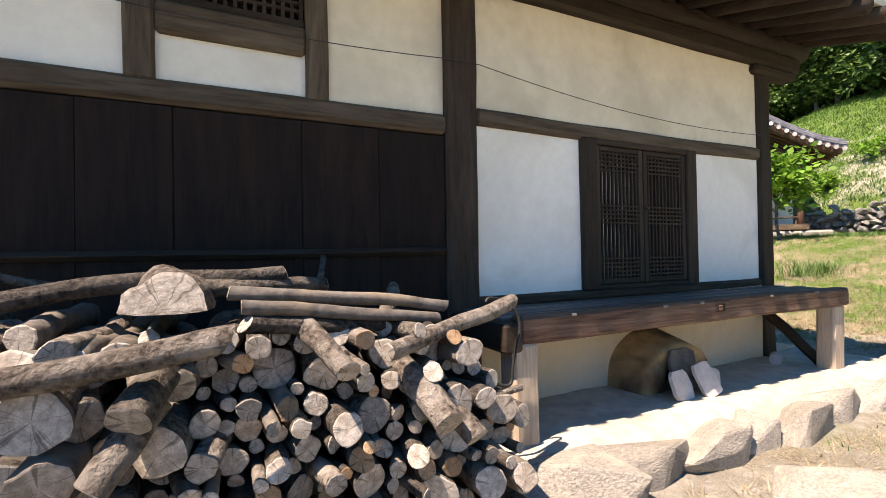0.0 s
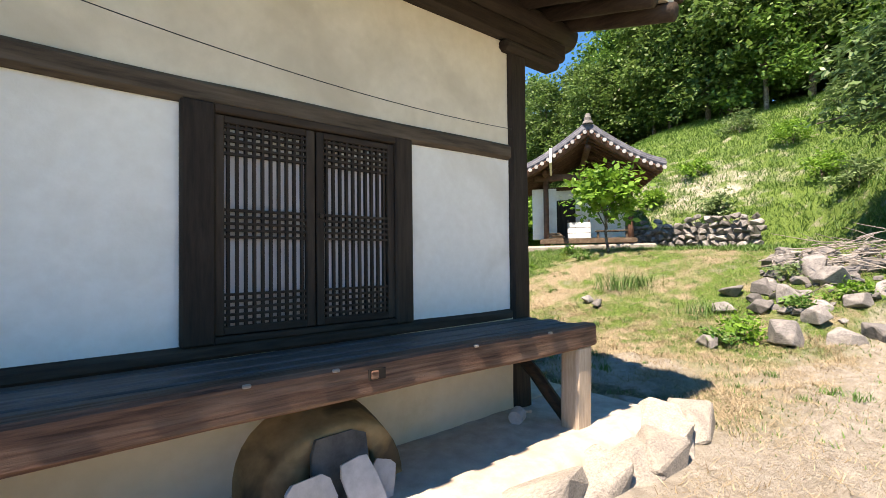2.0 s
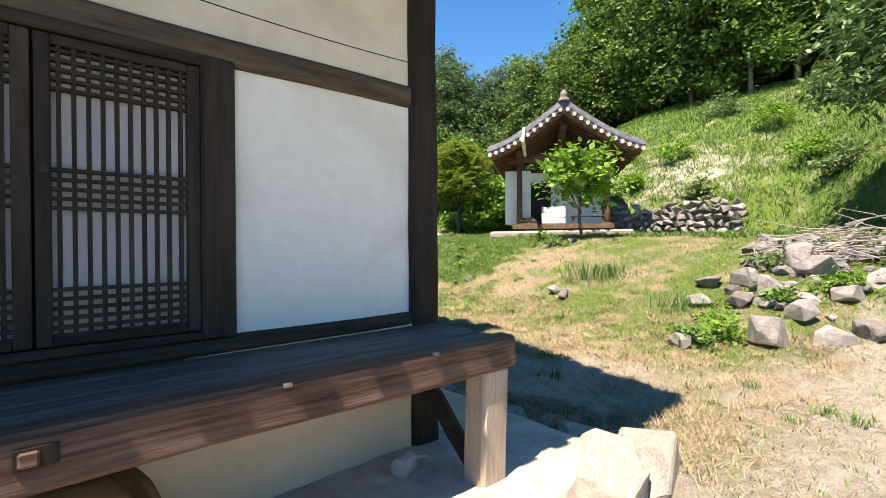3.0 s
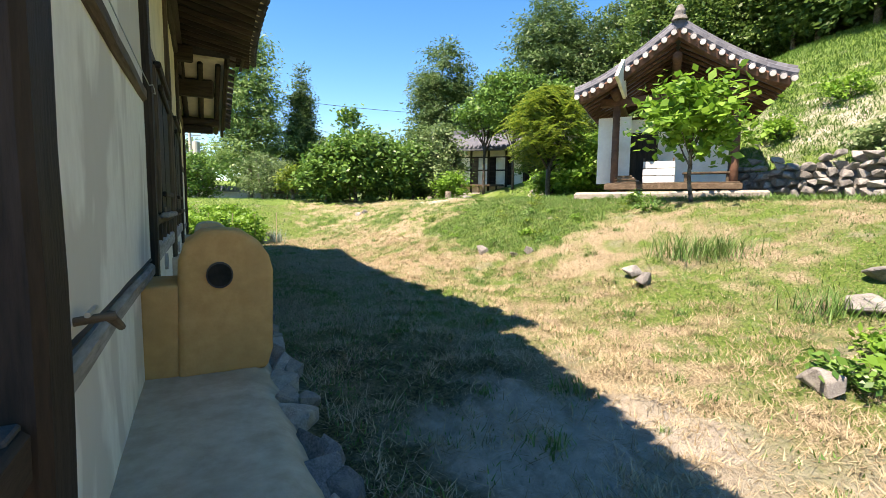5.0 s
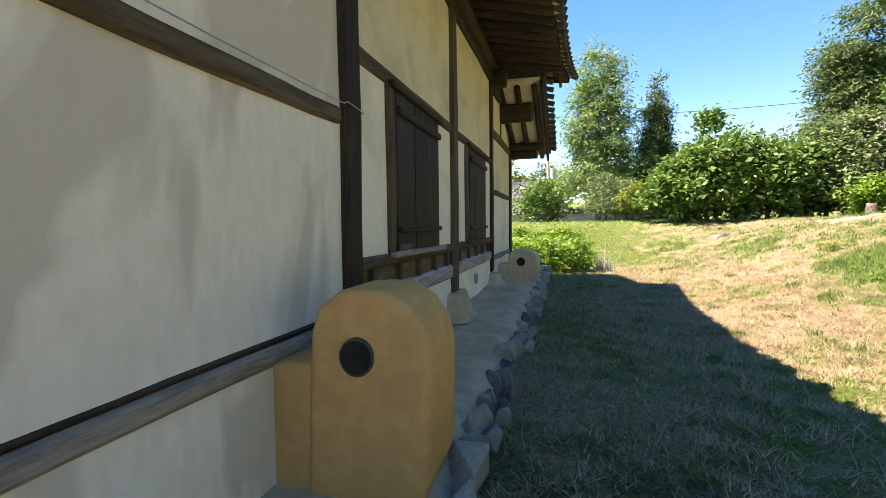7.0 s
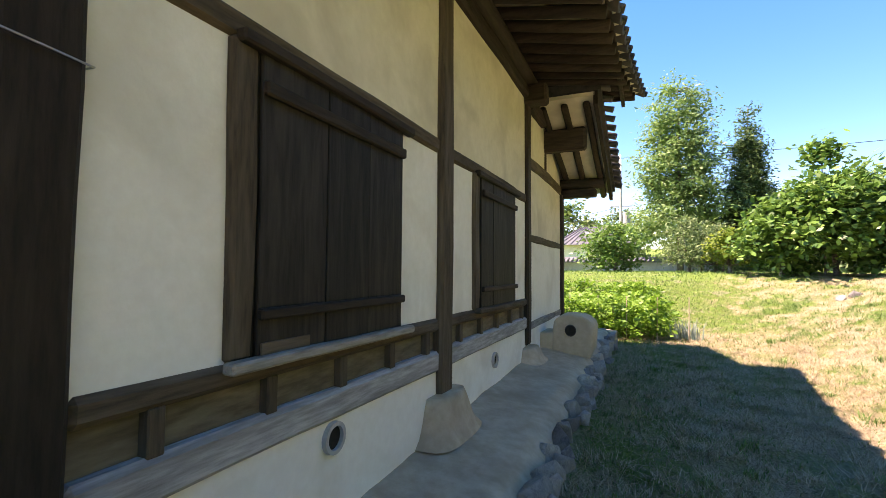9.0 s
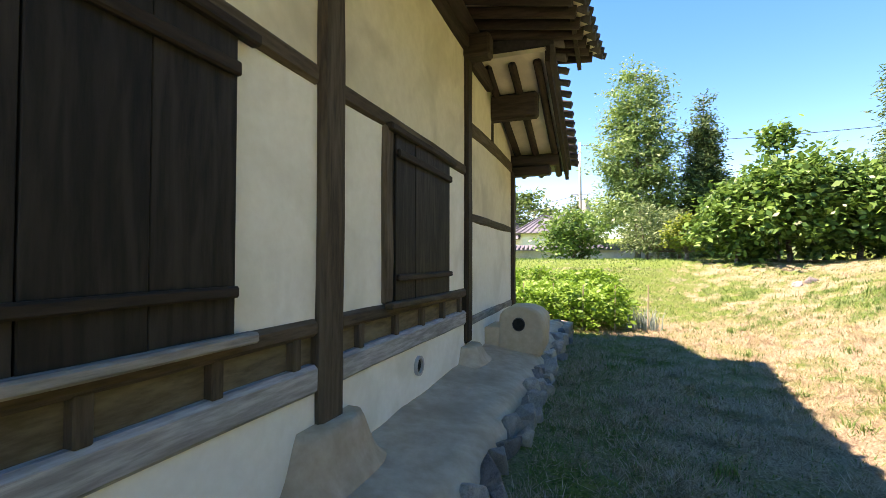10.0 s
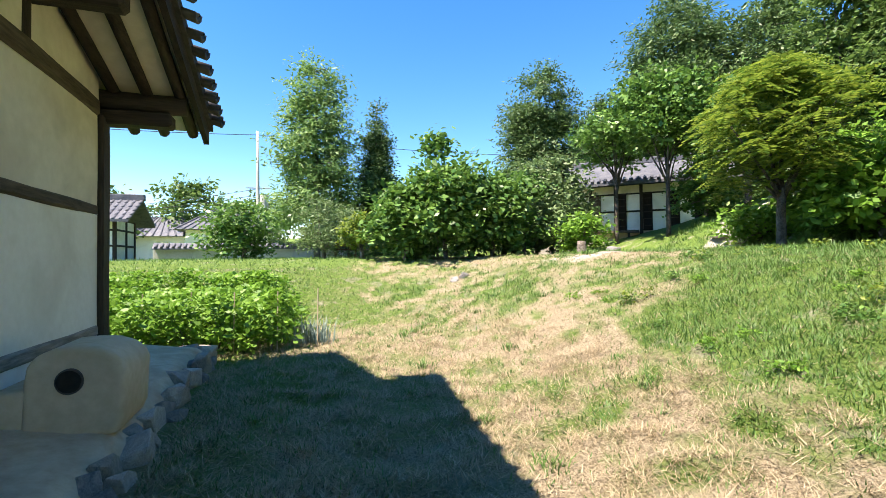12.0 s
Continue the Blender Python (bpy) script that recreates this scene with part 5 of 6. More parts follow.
broad_tree("leafy_bush", 13, 2.3, .8, 1.7, 6000, .2, LEAF_B, BARK, "bright leafy bush beside the pavilion", "shrub", 14, at_ground(21.4, 16.6), .08, slim=.65, spray=9)
broad_tree("leafy_bush", 33, 1.5, .4, 1.5, 4500, .2, LEAF_B, BARK, "low bright leafy bush behind the path", "shrub", 12, at_ground(24.0, 18.6), .06, slim=.65, spray=9)
broad_tree("broad_shrub", 29, 2.6, .9, 1.2, 4500, .2, LEAF_A, BARK, "dark shrub growing against the low house", "shrub", 13, at_ground(24.2, 24.2), .06, spray=9)
broad_tree("broad_shrub", 19, 1.0, .3, 1.2, 2600, .18, LEAF_B, BARK, "low bright shrub along the path", "shrub", 10, at_ground(21.5, 19.8), .06, spray=9)
broad_tree("small_bush", 8, 1.4, .4, .95, 1900, .18, LEAF_B, BARK, "low bright green bush beside the path", "shrub", 9, at_ground(18.3, 24.4), .10, spray=9)
broad_tree("small_bush", 9, 1.9, .4, .8, 1900, .15, LEAF_Y, BARK, "clipped yellow-green bush on the lawn", "shrub", 9, at_ground(10.4, 28.6), .12)
broad_tree("small_bush", 10, 2.7, .5, 1.4, 5500, .16, LEAF_C, BARK, "spreading grey-green pine bush", "shrub", 14, at_ground(9.0, 30.5), .12, slim=.3)
broad_tree("small_bush", 34, 2.4, .5, 1.1, 3500, .16, LEAF_C, BARK, "grey-green pine bush with open branches", "shrub", 12, at_ground(10.2, 31.5), .12, slim=.3)
broad_tree("small_bush", 15, 2.5, .5, 1.6, 4500, .2, LEAF_A, BARK, "dark green bush above the garden", "shrub", 13, at_ground(5.6, 31.0), .10, spray=10)
broad_tree("feather_leaf_tree", 11, 5.0, 1.7, 2.0, 0, .6, LEAF_Y, DARKBARK, "tree with drooping yellowing compound leaves by the path", "tree", 24, at_ground(19.5, 17.7), .36, r=.13, feather=1350)
# pines and tall trees behind
conifer("pine_tree", 21, 14.0, 4.9, 90000, .31, NEEDLE, "tall blue-green pine behind the shrubs", at_ground(26.2, 41.0), .04, .42, layers=11)
conifer("pine_tree", 22, 16.3, 6.2, 115000, .33, NEEDLE, "large blue-green pine behind the low house", at_ground(34.0, 35), .06, .40, layers=12)
conifer("pine_tree", 23, 14, 5.4, 80000, .33, NEEDLE, "large dark pine by the hillside", at_ground(38, 31), .08, .45, layers=12)
conifer("pine_tree", 35, 10.0, 4.6, 66000, .31, NEEDLE, "lower blue-green pine among the tall ones", at_ground(30.0, 38.5), .04, .5, layers=10)
conifer("spire_tree", 24, 11.5, 2.0, 46000, .25, NEEDLE, "narrow dark spire-shaped conifer", at_ground(13.5, 42), .04, .85, layers=18)
conifer("larch_tree", 25, 13.6, 4.0, 30000, .30, NEEDLE_L, "tall airy pale green larch", at_ground(9.25, 41), .24, .42, layers=11)
for i, (x, y, h, w) in enumerate(((19, 50, 6.5, 4), (-2, 62, 8, 5), (4, 70, 8, 5), (-9, 58, 7, 4), (24, 56, 8, 5), (12, 66, 7, 5), (17, 40, 4.5, 3))):
    broad_tree("distant_tree", 30 + i, h, 2, w * .8, 3500, .5, LEAF_D if i % 2 else LEAF_C, BARK, "rounded green tree in the distance", "tree", 14, at_ground(x, y), .12, "trees in the distance")
# woods on the hillside
kinds = [broad_tree("forest_tree", 50 + k, 11 + k, 4.5, 3.0, 10000, .34, LEAF_D if k < 3 else LEAF_A, BARK, "tall leafy tree in the woods on the hillside", "tree", 22, at_ground(36 + 3 * k, 12 + 4 * k, -.3), .1, "woods on the hillside", .17, spray=9) for k in range(4)]
fr = random.Random(3)
for i in range(96):
    y = -14 + 50 * ((i * .618) % 1)
    x = float(hill_toe(y)) + fr.uniform(13.5, 30) + (3 if y < 8 else 0)
    if 10 < y and x < 34:
        x += 5
    if y > 26:
        x += 8
    k = fr.uniform(.75, 1.2)
    copy_thing(kinds[i % 4], pose(*at_ground(x, y, -.4), 0, 0, fr.uniform(0, 360)) @ Matrix.Diagonal((k, k, k * fr.uniform(.9, 1.15), 1)))
conifer("hill_pine", 61, 5.2, 2.6, 9000, .22, NEEDLE, "dark spreading pine on the near hillside", at_ground(17.4, .9), .42, .5, layers=8)
for i, (x, y, s) in enumerate(((22.5, 7.5, .8), (24, 4.5, 1.0), (25.5, 9.5, .9), (21.8, 3.2, .9), (27.5, 6.2, 1.1), (26, 12.5, 1.2), (30, 9, 1.3), (28.5, 2.5, 1.2), (23.4, 10.6, .7), (31.5, 5.2, 1.3))):
    broad_tree("hill_bush", 70 + i, s * .9, .2, s * .8, 900, .15, LEAF_B if i % 3 else LEAF_C, BARK, "low wild bush on the grassy slope", "shrub", 8, at_ground(x, y), .1, "bushes on the slope", .03)

# rows of garden plants behind the house
plant = None
for i in range(84):
    x, y = 1.4 + (i % 14) * .46 + fr.uniform(-.12, .12), 17.8 + (i // 14) * .75 + fr.uniform(-.15, .15)
    if plant is None:
        plant = broad_tree("pepper_plant", 90, 1.0, .4, .42, 620, .11, LEAF_B, BARK, "leafy green pepper plant in the garden rows", "plant", 7, at_ground(x, y), .12, "pepper plants in rows", .012)
    else:
        k = fr.uniform(.8, 1.15)
        copy_thing(plant, pose(*at_ground(x, y), 0, 0, fr.uniform(0, 360)) @ Matrix.Diagonal((k, k, k, 1)))


def tuft_mesh(name, n, high, spread, mat, seed, wide=.012, lean=.5):
    gen = np.random.default_rng(seed)
    base = np.c_[gen.normal(0, spread, (n, 2)), np.zeros(n)]
    ang = gen.uniform(0, 2 * np.pi, n)
    out = np.c_[np.cos(ang), np.sin(ang), np.zeros(n)]
    side = np.c_[-np.sin(ang), np.cos(ang), np.zeros(n)] * wide
    h = high * gen.uniform(.5, 1.15, (n, 1))
    up = np.array([[0, 0, 1.0]])
    mid = base + up * h * .6 + out * h * lean * .35
    tip = base + up * h * .95 + out * h * lean * gen.uniform(.5, 1.3, (n, 1))
    v = np.stack([base - side, base + side, mid + side * .8, mid - side * .8, tip], 1).reshape(-1, 3)
    k = np.arange(n)[:, None] * 5
    f = np.concatenate([k + np.array([[0, 1, 2, 3]]), k + np.array([[3, 2, 4, 4]])])
    me = bpy.data.meshes.new(name)
    me.from_pydata(v.tolist(), [], [tuple(q) if q[2] != q[3] else tuple(q[:3]) for q in f.tolist()])
    me.materials.append(mat)
    return me


single("herb_clump", tuft_mesh("herb_clump", 160, .55, .16, HERB, 5, .012, .35), HERB, "clump of blue-green spring-onion-like herb by the garden", "plant").matrix_basis = pose(*at_ground(8.0, 18.3))
for i, (x, y, h) in enumerate(((12.6, 6.3, .5), (13.1, 6.0, .4), (12.0, 4.0, .3))):
    single("grass_clump", tuft_mesh("grass_clump", 220, h, .24, GRASS_G, 15 + i, .005, 1.0), GRASS_G, "clump of long pale green grass on the slope", "grass", "grass clumps on the slope").matrix_basis = pose(*at_ground(x, y))
for i, (x, y, s, m) in enumerate(((10.7, 3.05, .55, LEAF_B), (11.2, 3.25, .5, LEAF_B), (10.4, 3.3, .4, LEAF_A), (12.3, 2.6, .6, LEAF_A), (13.0, 2.0, .6, LEAF_B), (13.8, 3.2, .7, LEAF_C), (14.2, 1.5, .8, LEAF_D), (14.6, 8.6, .45, LEAF_A), (15.2, 9.4, .4, LEAF_A))):
    broad_tree("weed", 120 + i, s * .5, .12, s * .42, 240, .09, m, BARK, "low leafy weed among the stones", "plant", 6, at_ground(x, y), .1, "weeds among the stones", .01)

# small weeds scattered over bank and yard
weed_kinds = [broad_tree("lawn_weed", 140 + k, .16 + .05 * k, .05, .16 + .03 * k, 130, .07, (LEAF_B, LEAF_A, LEAF_Y)[k], BARK, "small leafy weed growing in the grass", "plant", 5, at_ground(12.6 + k, 10.4 + k), .05, "weeds in the grass", .005) for k in range(3)]
for i in range(60):
    x, y = fr.uniform(11.6, 16.5), fr.uniform(9.0, 16.5)
    k = fr.uniform(.4, .8)
    copy_thing(weed_kinds[i % 3], pose(*at_ground(x, y), 0, 0, fr.uniform(0, 360)) @ Matrix.Diagonal((k, k, k, 1)))
tufts = [tuft_mesh("grass_tuft", 46, .11, .06, GRASS_G, 170 + k, .005, .9) for k in range(3)]
for i in range(120):
    x, y = fr.uniform(7.2, 13.5), fr.uniform(-.5, 21)
    k = fr.uniform(.4, 1.1) * (1.2 if y > 12 else 1)
    single("grass_tuft", tufts[i % 3], GRASS_G, "small tuft of green grass in the dry yard", "grass", "grass tufts in the yard").matrix_basis = pose(*at_ground(x, y), 0, 0, fr.uniform(0, 360)) @ Matrix.Diagonal((k, k, k, 1))
for i in range(9):
    x, y = 2.6 + i * .68, 17.7 + .1 * (i % 3)
    single("garden_stake", rod(at_ground(x, y, -.1), at_ground(x + .02, y, 1.05), .012, .01, 6, 1), PALEWOOD, "thin pale stake among the pepper plants", "stake", "stakes in the garden")

# ---------------------------------------------------------------- loose stones and the stone wall
for i, (x, y, s, dk) in enumerate(((10.95, 2.45, .36, 1), (10.2, 3.35, .17, 0), (11.3, 1.85, .26, 1), (11.75, 1.5, .3, 1), (11.9, 2.3, .28, 0), (12.4, 1.2, .3, 1), (12.3, 3.2, .26, 0), (12.9, 2.9, .3, 0), (13.3, 3.4, .32, 1), (13.6, 2.4, .36, 0), (12.7, 1.9, .25, 0),
                                   (13.0, 3.9, .25, 1), (14.2, 2.9, .4, 1), (12.1, 3.75, .22, 0), (13.4, 1.5, .35, 1), (11.42, 10.3, .17, 0), (11.75, 9.1, .14, 0), (11.6, 9.4, .12, 0), (11.7, 6.5, .2, 0), (11.5, 6.15, .18, 1), (12.5, 22.2, .2, 0), (12.1, 21.9, .15, 0), (18.2, 22.6, .3, 0))):
    stone_at("field_stone", (DARKS if dk and i % 3 == 0 else ROCKS)[i % 6], None, x, y, float(height(x, y)) + s * .25, s, s * .85, s * .72, i * 47, i * 13 % 20, "rough grey field stone lying in the grass", "stone", "stones in the grass")
rub = random.Random(77)
for i in range(230):
    u = rub.random() ** .6
    x, y = 11.8 + 4.0 * u, rub.uniform(-.6, 3.3 + .7 * u)
    k = rub.uniform(.06, .17) * (1.35 if rub.random() < .2 else 1)
    stone_at("rubble_stone", rub.choice(ROCKS + DARKS + DARKS), None, x, y, float(height(x, y)) + k * .35, k * rub.uniform(.9, 1.4), k, k * rub.uniform(.55, .85), rub.uniform(0, 360), rub.uniform(-25, 25), "broken angular grey stone in the rubble heap", "stone", "rubble heap at the foot of the slope")
brush = thing("brush_pile", "heap of dry grey twigs and cut branches on the rubble", "brush", at=at_ground(14.9, 2.2))
for i in range(60):
    x, y = 14.9 + rub.gauss(0, .7), 2.0 + rub.gauss(0, .9)
    a, l = rub.uniform(0, 6.28), rub.uniform(.35, .8)
    z = float(height(x, y)) + rub.uniform(.05, .55)
    part("twig", rod((x - l * math.cos(a), y - l * math.sin(a), z - rub.uniform(0, .2)), (x + l * math.cos(a), y + l * math.sin(a), z + rub.uniform(-.05, .35)), .014, .005, 5, 4, .08, i), GREYX, brush)
stone_at("stepping_stone", EDGES[3], None, 3.1, 1.42, .05, .46, .30, .09, 20, 0, "flat grey stepping stone before the plinth", "stone")
wall_ = thing("dry_stone_wall", "low dry wall of stacked grey stones holding the slope", "wall", at=(19.6, 7.5, 1.7))
wr = random.Random(9)
for row in range(6):
    y = 5.0 + wr.uniform(0, .2)
    while y < 10.2:
        w = wr.uniform(.11, .21)
        t = (y - 5) / 5.2
        top = 5 if t < .5 else 4
        if row <= top or wr.random() < .3:
            x = 19.0 + 1.1 * t + wr.uniform(-.06, .06) + .035 * row
            stone_at("wall_stone", wr.choice(ROCKS + ROCKS + DARKS), wall_, x, y + w, float(height(19.0 + 1.1 * t - .4, y)) + .05 + row * .215 + wr.uniform(-.02, .02), .22, w * 1.08, wr.uniform(.105, .15), wr.uniform(-14, 14), wr.uniform(-14, 14))
        y += w * 1.95
part("rubble_core", sheet(((19.3, 5.5, 1.4), (20.4, 5.5, 1.4), (21.5, 10.2, 1.4), (20.2, 10.2, 1.4)), 1.2), GREYSTONE, wall_)

# ---------------------------------------------------------------- pavilion
pav = thing("tiled_pavilion", "small open pavilion with a curved grey tiled gable roof", "pavilion", at=(17.05, 9.85, 1.75))
PM = pose(17.05, 9.85, 0, 0, 0, 36.87)      # local x runs in depth, local y across the gable


def pav_part(name, bm, mat, label="", shade=False, parent=None):
    bm.transform(PM)
    return part(name, bm, mat, parent or pav, label, shade)


def roof_z(y):
    t = abs(y) / 2.55
    return 6.12 - 1.95 * t + .42 * t * t * t


pav_part("stone_base", beam(.2, 5.2, -2.3, 2.6, 1.5, 2.0, .05, .06, 3), STONE, "rough stone base")
pav_part("deck", beam(.9, 4.8, -1.7, 1.75, 2.18, 2.28, .01, .01, 4), BROWNY)
pav_part("deck_edge", beam(.85, .98, -1.75, 1.8, 2.08, 2.24, .01, .01, 5), BROWNY)
for y in (-1.55, 1.55):
    for x in (1.1, 4.5):
        pav_part("post", rod((x, y, 1.88), (x, y, 4.75), .11, .10, 12, 3), REDWOOD, shade=True)
pav_part("wall_panel", box(2.1, 2.2, -1.5, 1.5, 2.28, 4.3, 0), LIME, "white plaster wall")
pav_part("wall_panel", box(1.15, 2.1, 1.42, 1.5, 2.28, 4.3, 0), LIME)
pav_part("dark_doorway", box(2.08, 2.1, .4, 1.2, 2.28, 3.9, 0), DARKZ)
pav_part("gable_panel", prism([(-1.6, 4.75), (1.6, 4.75), (0, 5.6)], 1.3, 1.38), LIME)
for v in pav.children[-1].data.vertices:
    p = PM.inverted() @ v.co
    v.co = PM @ Vector((p.y, p.x, p.z))
for x in (1.1, 4.5):
    pav_part("tie_beam", beam(x - .1, x + .1, -2.0, 2.0, 4.55, 4.8, .01, .02, 6), REDWOOD)
for y in (-1.55, 1.55, 0):
    z = 4.8 if y else 5.6
    pav_part("purlin", rod((.25, y, z), (5.1, y, z), .12, .12, 10, 3), REDWOOD, shade=True)
ys = np.linspace(-2.55, 2.55, 23)
bm = bmesh.new()
grid = [[bm.verts.new((x, y, roof_z(y) + dz + .10 * abs(x - 2.6) / 2.6)) for y in ys] for x in (0, 1.3, 2.6, 3.9, 5.2) for dz in (0,)]
for a, b in zip(grid, grid[1:]):
    for i in range(22):
        bm.faces.new((a[i], a[i + 1], b[i + 1], b[i]))
ext = bmesh.ops.solidify(bm, geom=bm.faces[:], thickness=-.13)
pav_roof = pav_part("roof", bm, TILE, "curved grey tiled roof")
for x in np.arange(.35, 5.1, .42):
    for s in (-1, 1):
        pav_part("rafter", rod((x, .05 * s, 5.92), (x, 2.45 * s, roof_z(2.45) - .10), .05, .05, 7, 3), REDWOOD, parent=pav_roof)
for s in (-1, 1):
    for i in range(11):
        y0, y1 = s * 2.5 * i / 11, s * 2.5 * (i + 1) / 11
        pav_part("barge_board", rod((.05, y0, roof_z(y0) + .02), (.05, y1, roof_z(y1) + .02), .15, .15, 6, 1), REDWOOD, parent=pav_roof)
for s in (-1, 1):
    for i in range(12):
        y0, y1 = s * 2.6 * i / 12, s * 2.6 * (i + 1) / 12
        for r_, dz, dx in ((.085, .34, .12), (.12, .20, .12), (.12, .20, .02)):
            pav_part("verge_tile", rod((dx, y0, roof_z(y0) + dz), (dx, y1, roof_z(y1) + dz), r_, r_, 8, 1), TILE, parent=pav_roof)
PCAP = as_mesh("cover_tile", cap_tile(.085, .42), TILE, True)
PEND = as_mesh("lime_tile_end", rod((0, 0, 0), (.06, 0, 0), .07, .07, 10, 1), TILEWHITE)
for s in (-1, 1):
    for i in range(12):
        y = s * (.12 + 2.4 * i / 11)
        tile_at(PCAP, pav_roof, PM @ pose(-.14, y, roof_z(y) + .07))
        tile_at(PEND, pav_roof, PM @ pose(-.17, y, roof_z(y) + .05))
for k in range(12):
    x = .5 + k * .41
    for s in (-1, 1):
        for j in range(5):
            y0 = .25 + j * .46
            sl = math.degrees(math.atan2(roof_z(y0) - roof_z(y0 + .46), .46))
            tile_at(PCAP, pav_roof, PM @ pose(x, s * y0, roof_z(y0) + .15 + .1 * abs(x - 2.6) / 2.6, 0, sl, 90 * s))
pav_part("ridge", beam(-.1, 5.3, -.14, .14, 6.15, 6.45, .01, .04, 9), TILE, parent=pav_roof)
fin = bmesh.new()
for z0, z1, r0, r1 in ((6.4, 6.5, .20, .16), (6.5, 6.62, .13, .14), (6.62, 6.78, .13, .06)):
    rod((-.02, 0, z0), (-.02, 0, z1), r0, r1, 12, 1, bm=fin)
pav_part("finial", fin, GREYSTONE, "grey ridge-end finial", parent=pav_roof)
table = thing("low_wooden_bench", "low brown wooden bench on the pavilion deck", "bench", at=tuple(PM @ Vector((1.3, -.9, 2.28))))
for nm, args in (("top", (1.05, 1.45, -1.5, -.3, 2.52, 2.57)), ("leg", (1.1, 1.16, -1.45, -1.38, 2.28, 2.52)), ("leg", (1.36, 1.42, -.42, -.35, 2.28, 2.52)), ("leg", (1.1, 1.16, -.42, -.35, 2.28, 2.52))):
    b_ = box(*args, .006)
    b_.transform(PM)
    part(nm, b_, BROWNX, table)
crate = thing("pale_crate", "stack of pale painted boards on the pavilion deck", "crate", at=tuple(PM @ Vector((1.2, .3, 2.28))))
for i in range(3):
    for j in range(2):
        b_ = box(1.0 + .04 * j, 1.03 + .04 * j, -.1 + .02 * j, .75, 2.28 + .21 * i, 2.47 + .21 * i, .006)
        b_.transform(PM)
        part("board", b_, PALEPAINT, crate)
for y in (-.08, .70):
    b_ = box(1.09, 1.14, y, y + .05, 2.28, 3.0, .005)
    b_.transform(PM)
    part("upright", b_, BROWNZ, crate)

lumber = thing("lumber_stack", "low stack of weathered boards on the pavilion deck", "boards", at=tuple(PM @ Vector((1.2, 1.1, 2.28))))
for i in range(5):
    b_ = box(1.0 + .05 * (i % 2), 1.22 + .05 * (i % 2), .80 + .06 * i, 1.62 - .04 * (i % 3), 2.28 + .045 * i, 2.32 + .045 * i, .004)
    b_.transform(PM)
    part("board", b_, GREYY if i % 2 else BROWNY, lumber)

# ---------------------------------------------------------------- low house to the north-east
low = thing("low_house", "low house of white panels and dark posts under grey tiles", "house", at=(25, 28, 2))
LM = pose(21.5, 32.6, 0, 0, 0, -43)


def low_part(name, bm, mat, label="", shade=False, parent=None):
    bm.transform(LM)
    return part(name, bm, mat, parent or low, label, shade)


gz0 = 2.3
low_part("stone_base", beam(-.5, 9.6, -.9, 4.2, gz0 - .9, gz0 + .2, .04, .05, 1), STONE)
low_part("back_wall", box(0, 9, 3.5, 3.6, gz0, 5.5, 0), LIME)
low_part("side_wall", box(8.9, 9, 0, 3.5, gz0, 5.5, 0), LIME)
low_part("side_wall", box(0, .1, 0, 3.5, gz0, 5.5, 0), LIME)
low_part("porch_floor", beam(0, 5, -.5, 0, 3.0, 3.12, .01, .01, 2), BROWNX)
for i in range(4):
    low_part("porch_leg", box(i * 1.28 + .6, i * 1.28 + .72, -.45, -.33, gz0 + .15, 3.0, .005), BROWNZ)
for i in range(8):
    x = i * 1.28
    low_part("post", beam(x - .08, x + .08, -.04, .12, gz0 + .1, 5.55, .01, .01, i), DARKZ)
for i in range(7):
    x0, x1 = i * 1.28 + .08, (i + 1) * 1.28 - .08
    xm = (x0 + x1) / 2 - .1
    low_part("plaster_panel", box(x0, x1, .03, .1, gz0 + .1, 3.1, 0), OCHRE)
    low_part("door_leaf", box(x0, xm, -.01, .08, 3.1, 5.05, .005), BROWNZ if i < 3 else BOARD)
    for k in range(5):
        low_part("door_bar", box(x0 + .05, xm - .05, -.025, -.01, 3.35 + k * .36, 3.39 + k * .36, 0), DARKX)
    low_part("plaster_panel", box(xm, x1, .03, .1, 3.1, 5.05, 0), LIME)
    low_part("rail", beam(xm, x1, -.02, .1, 4.1, 4.2, .004, .005, i), DARKX)
    low_part("rail", beam(x0, x1, -.02, .1, 5.05, 5.13, .004, .005, i), DARKX)
    low_part("plaster_panel", box(x0, x1, .03, .1, 5.13, 5.55, 0), CREAM)
lroof = low_part("roof", sheet(((-.9, -1.1, 5.45), (10, -1.1, 5.45), (10, 1.8, 6.9), (-.9, 1.8, 6.9)), .16), TILE, "grey tiled roof slope")
low_part("rear_slope", sheet(((-.9, 1.8, 6.9), (10, 1.8, 6.9), (10, 4.7, 5.45), (-.9, 4.7, 5.45)), .16), TILE, parent=lroof)
low_part("ridge", beam(-1, 10.1, 1.6, 2.0, 6.95, 7.3, .01, .04, 3), TILE, parent=lroof)
for i in range(34):
    tile_at(PCAP, lroof, LM @ pose(-.75 + i * .32, -.75, 5.83, 0, 27, -90))

aerial = thing("roof_aerial", "thin metal aerial standing on the tiled roof ridge", "aerial", at=tuple(LM @ Vector((3.0, 1.8, 7.25))))
for a_, b_, r_ in (((3.0, 1.8, 7.2), (3.0, 1.8, 8.9), .025), ((2.2, 1.8, 8.85), (3.9, 1.8, 8.85), .016), ((2.4, 1.5, 8.85), (2.4, 2.1, 8.85), .01), ((2.9, 1.45, 8.85), (2.9, 2.15, 8.85), .01), ((3.4, 1.4, 8.85), (3.4, 2.2, 8.85), .01)):
    part("rod", rod(LM @ Vector(a_), LM @ Vector(b_), r_, r_, 6, 1), METAL, aerial)

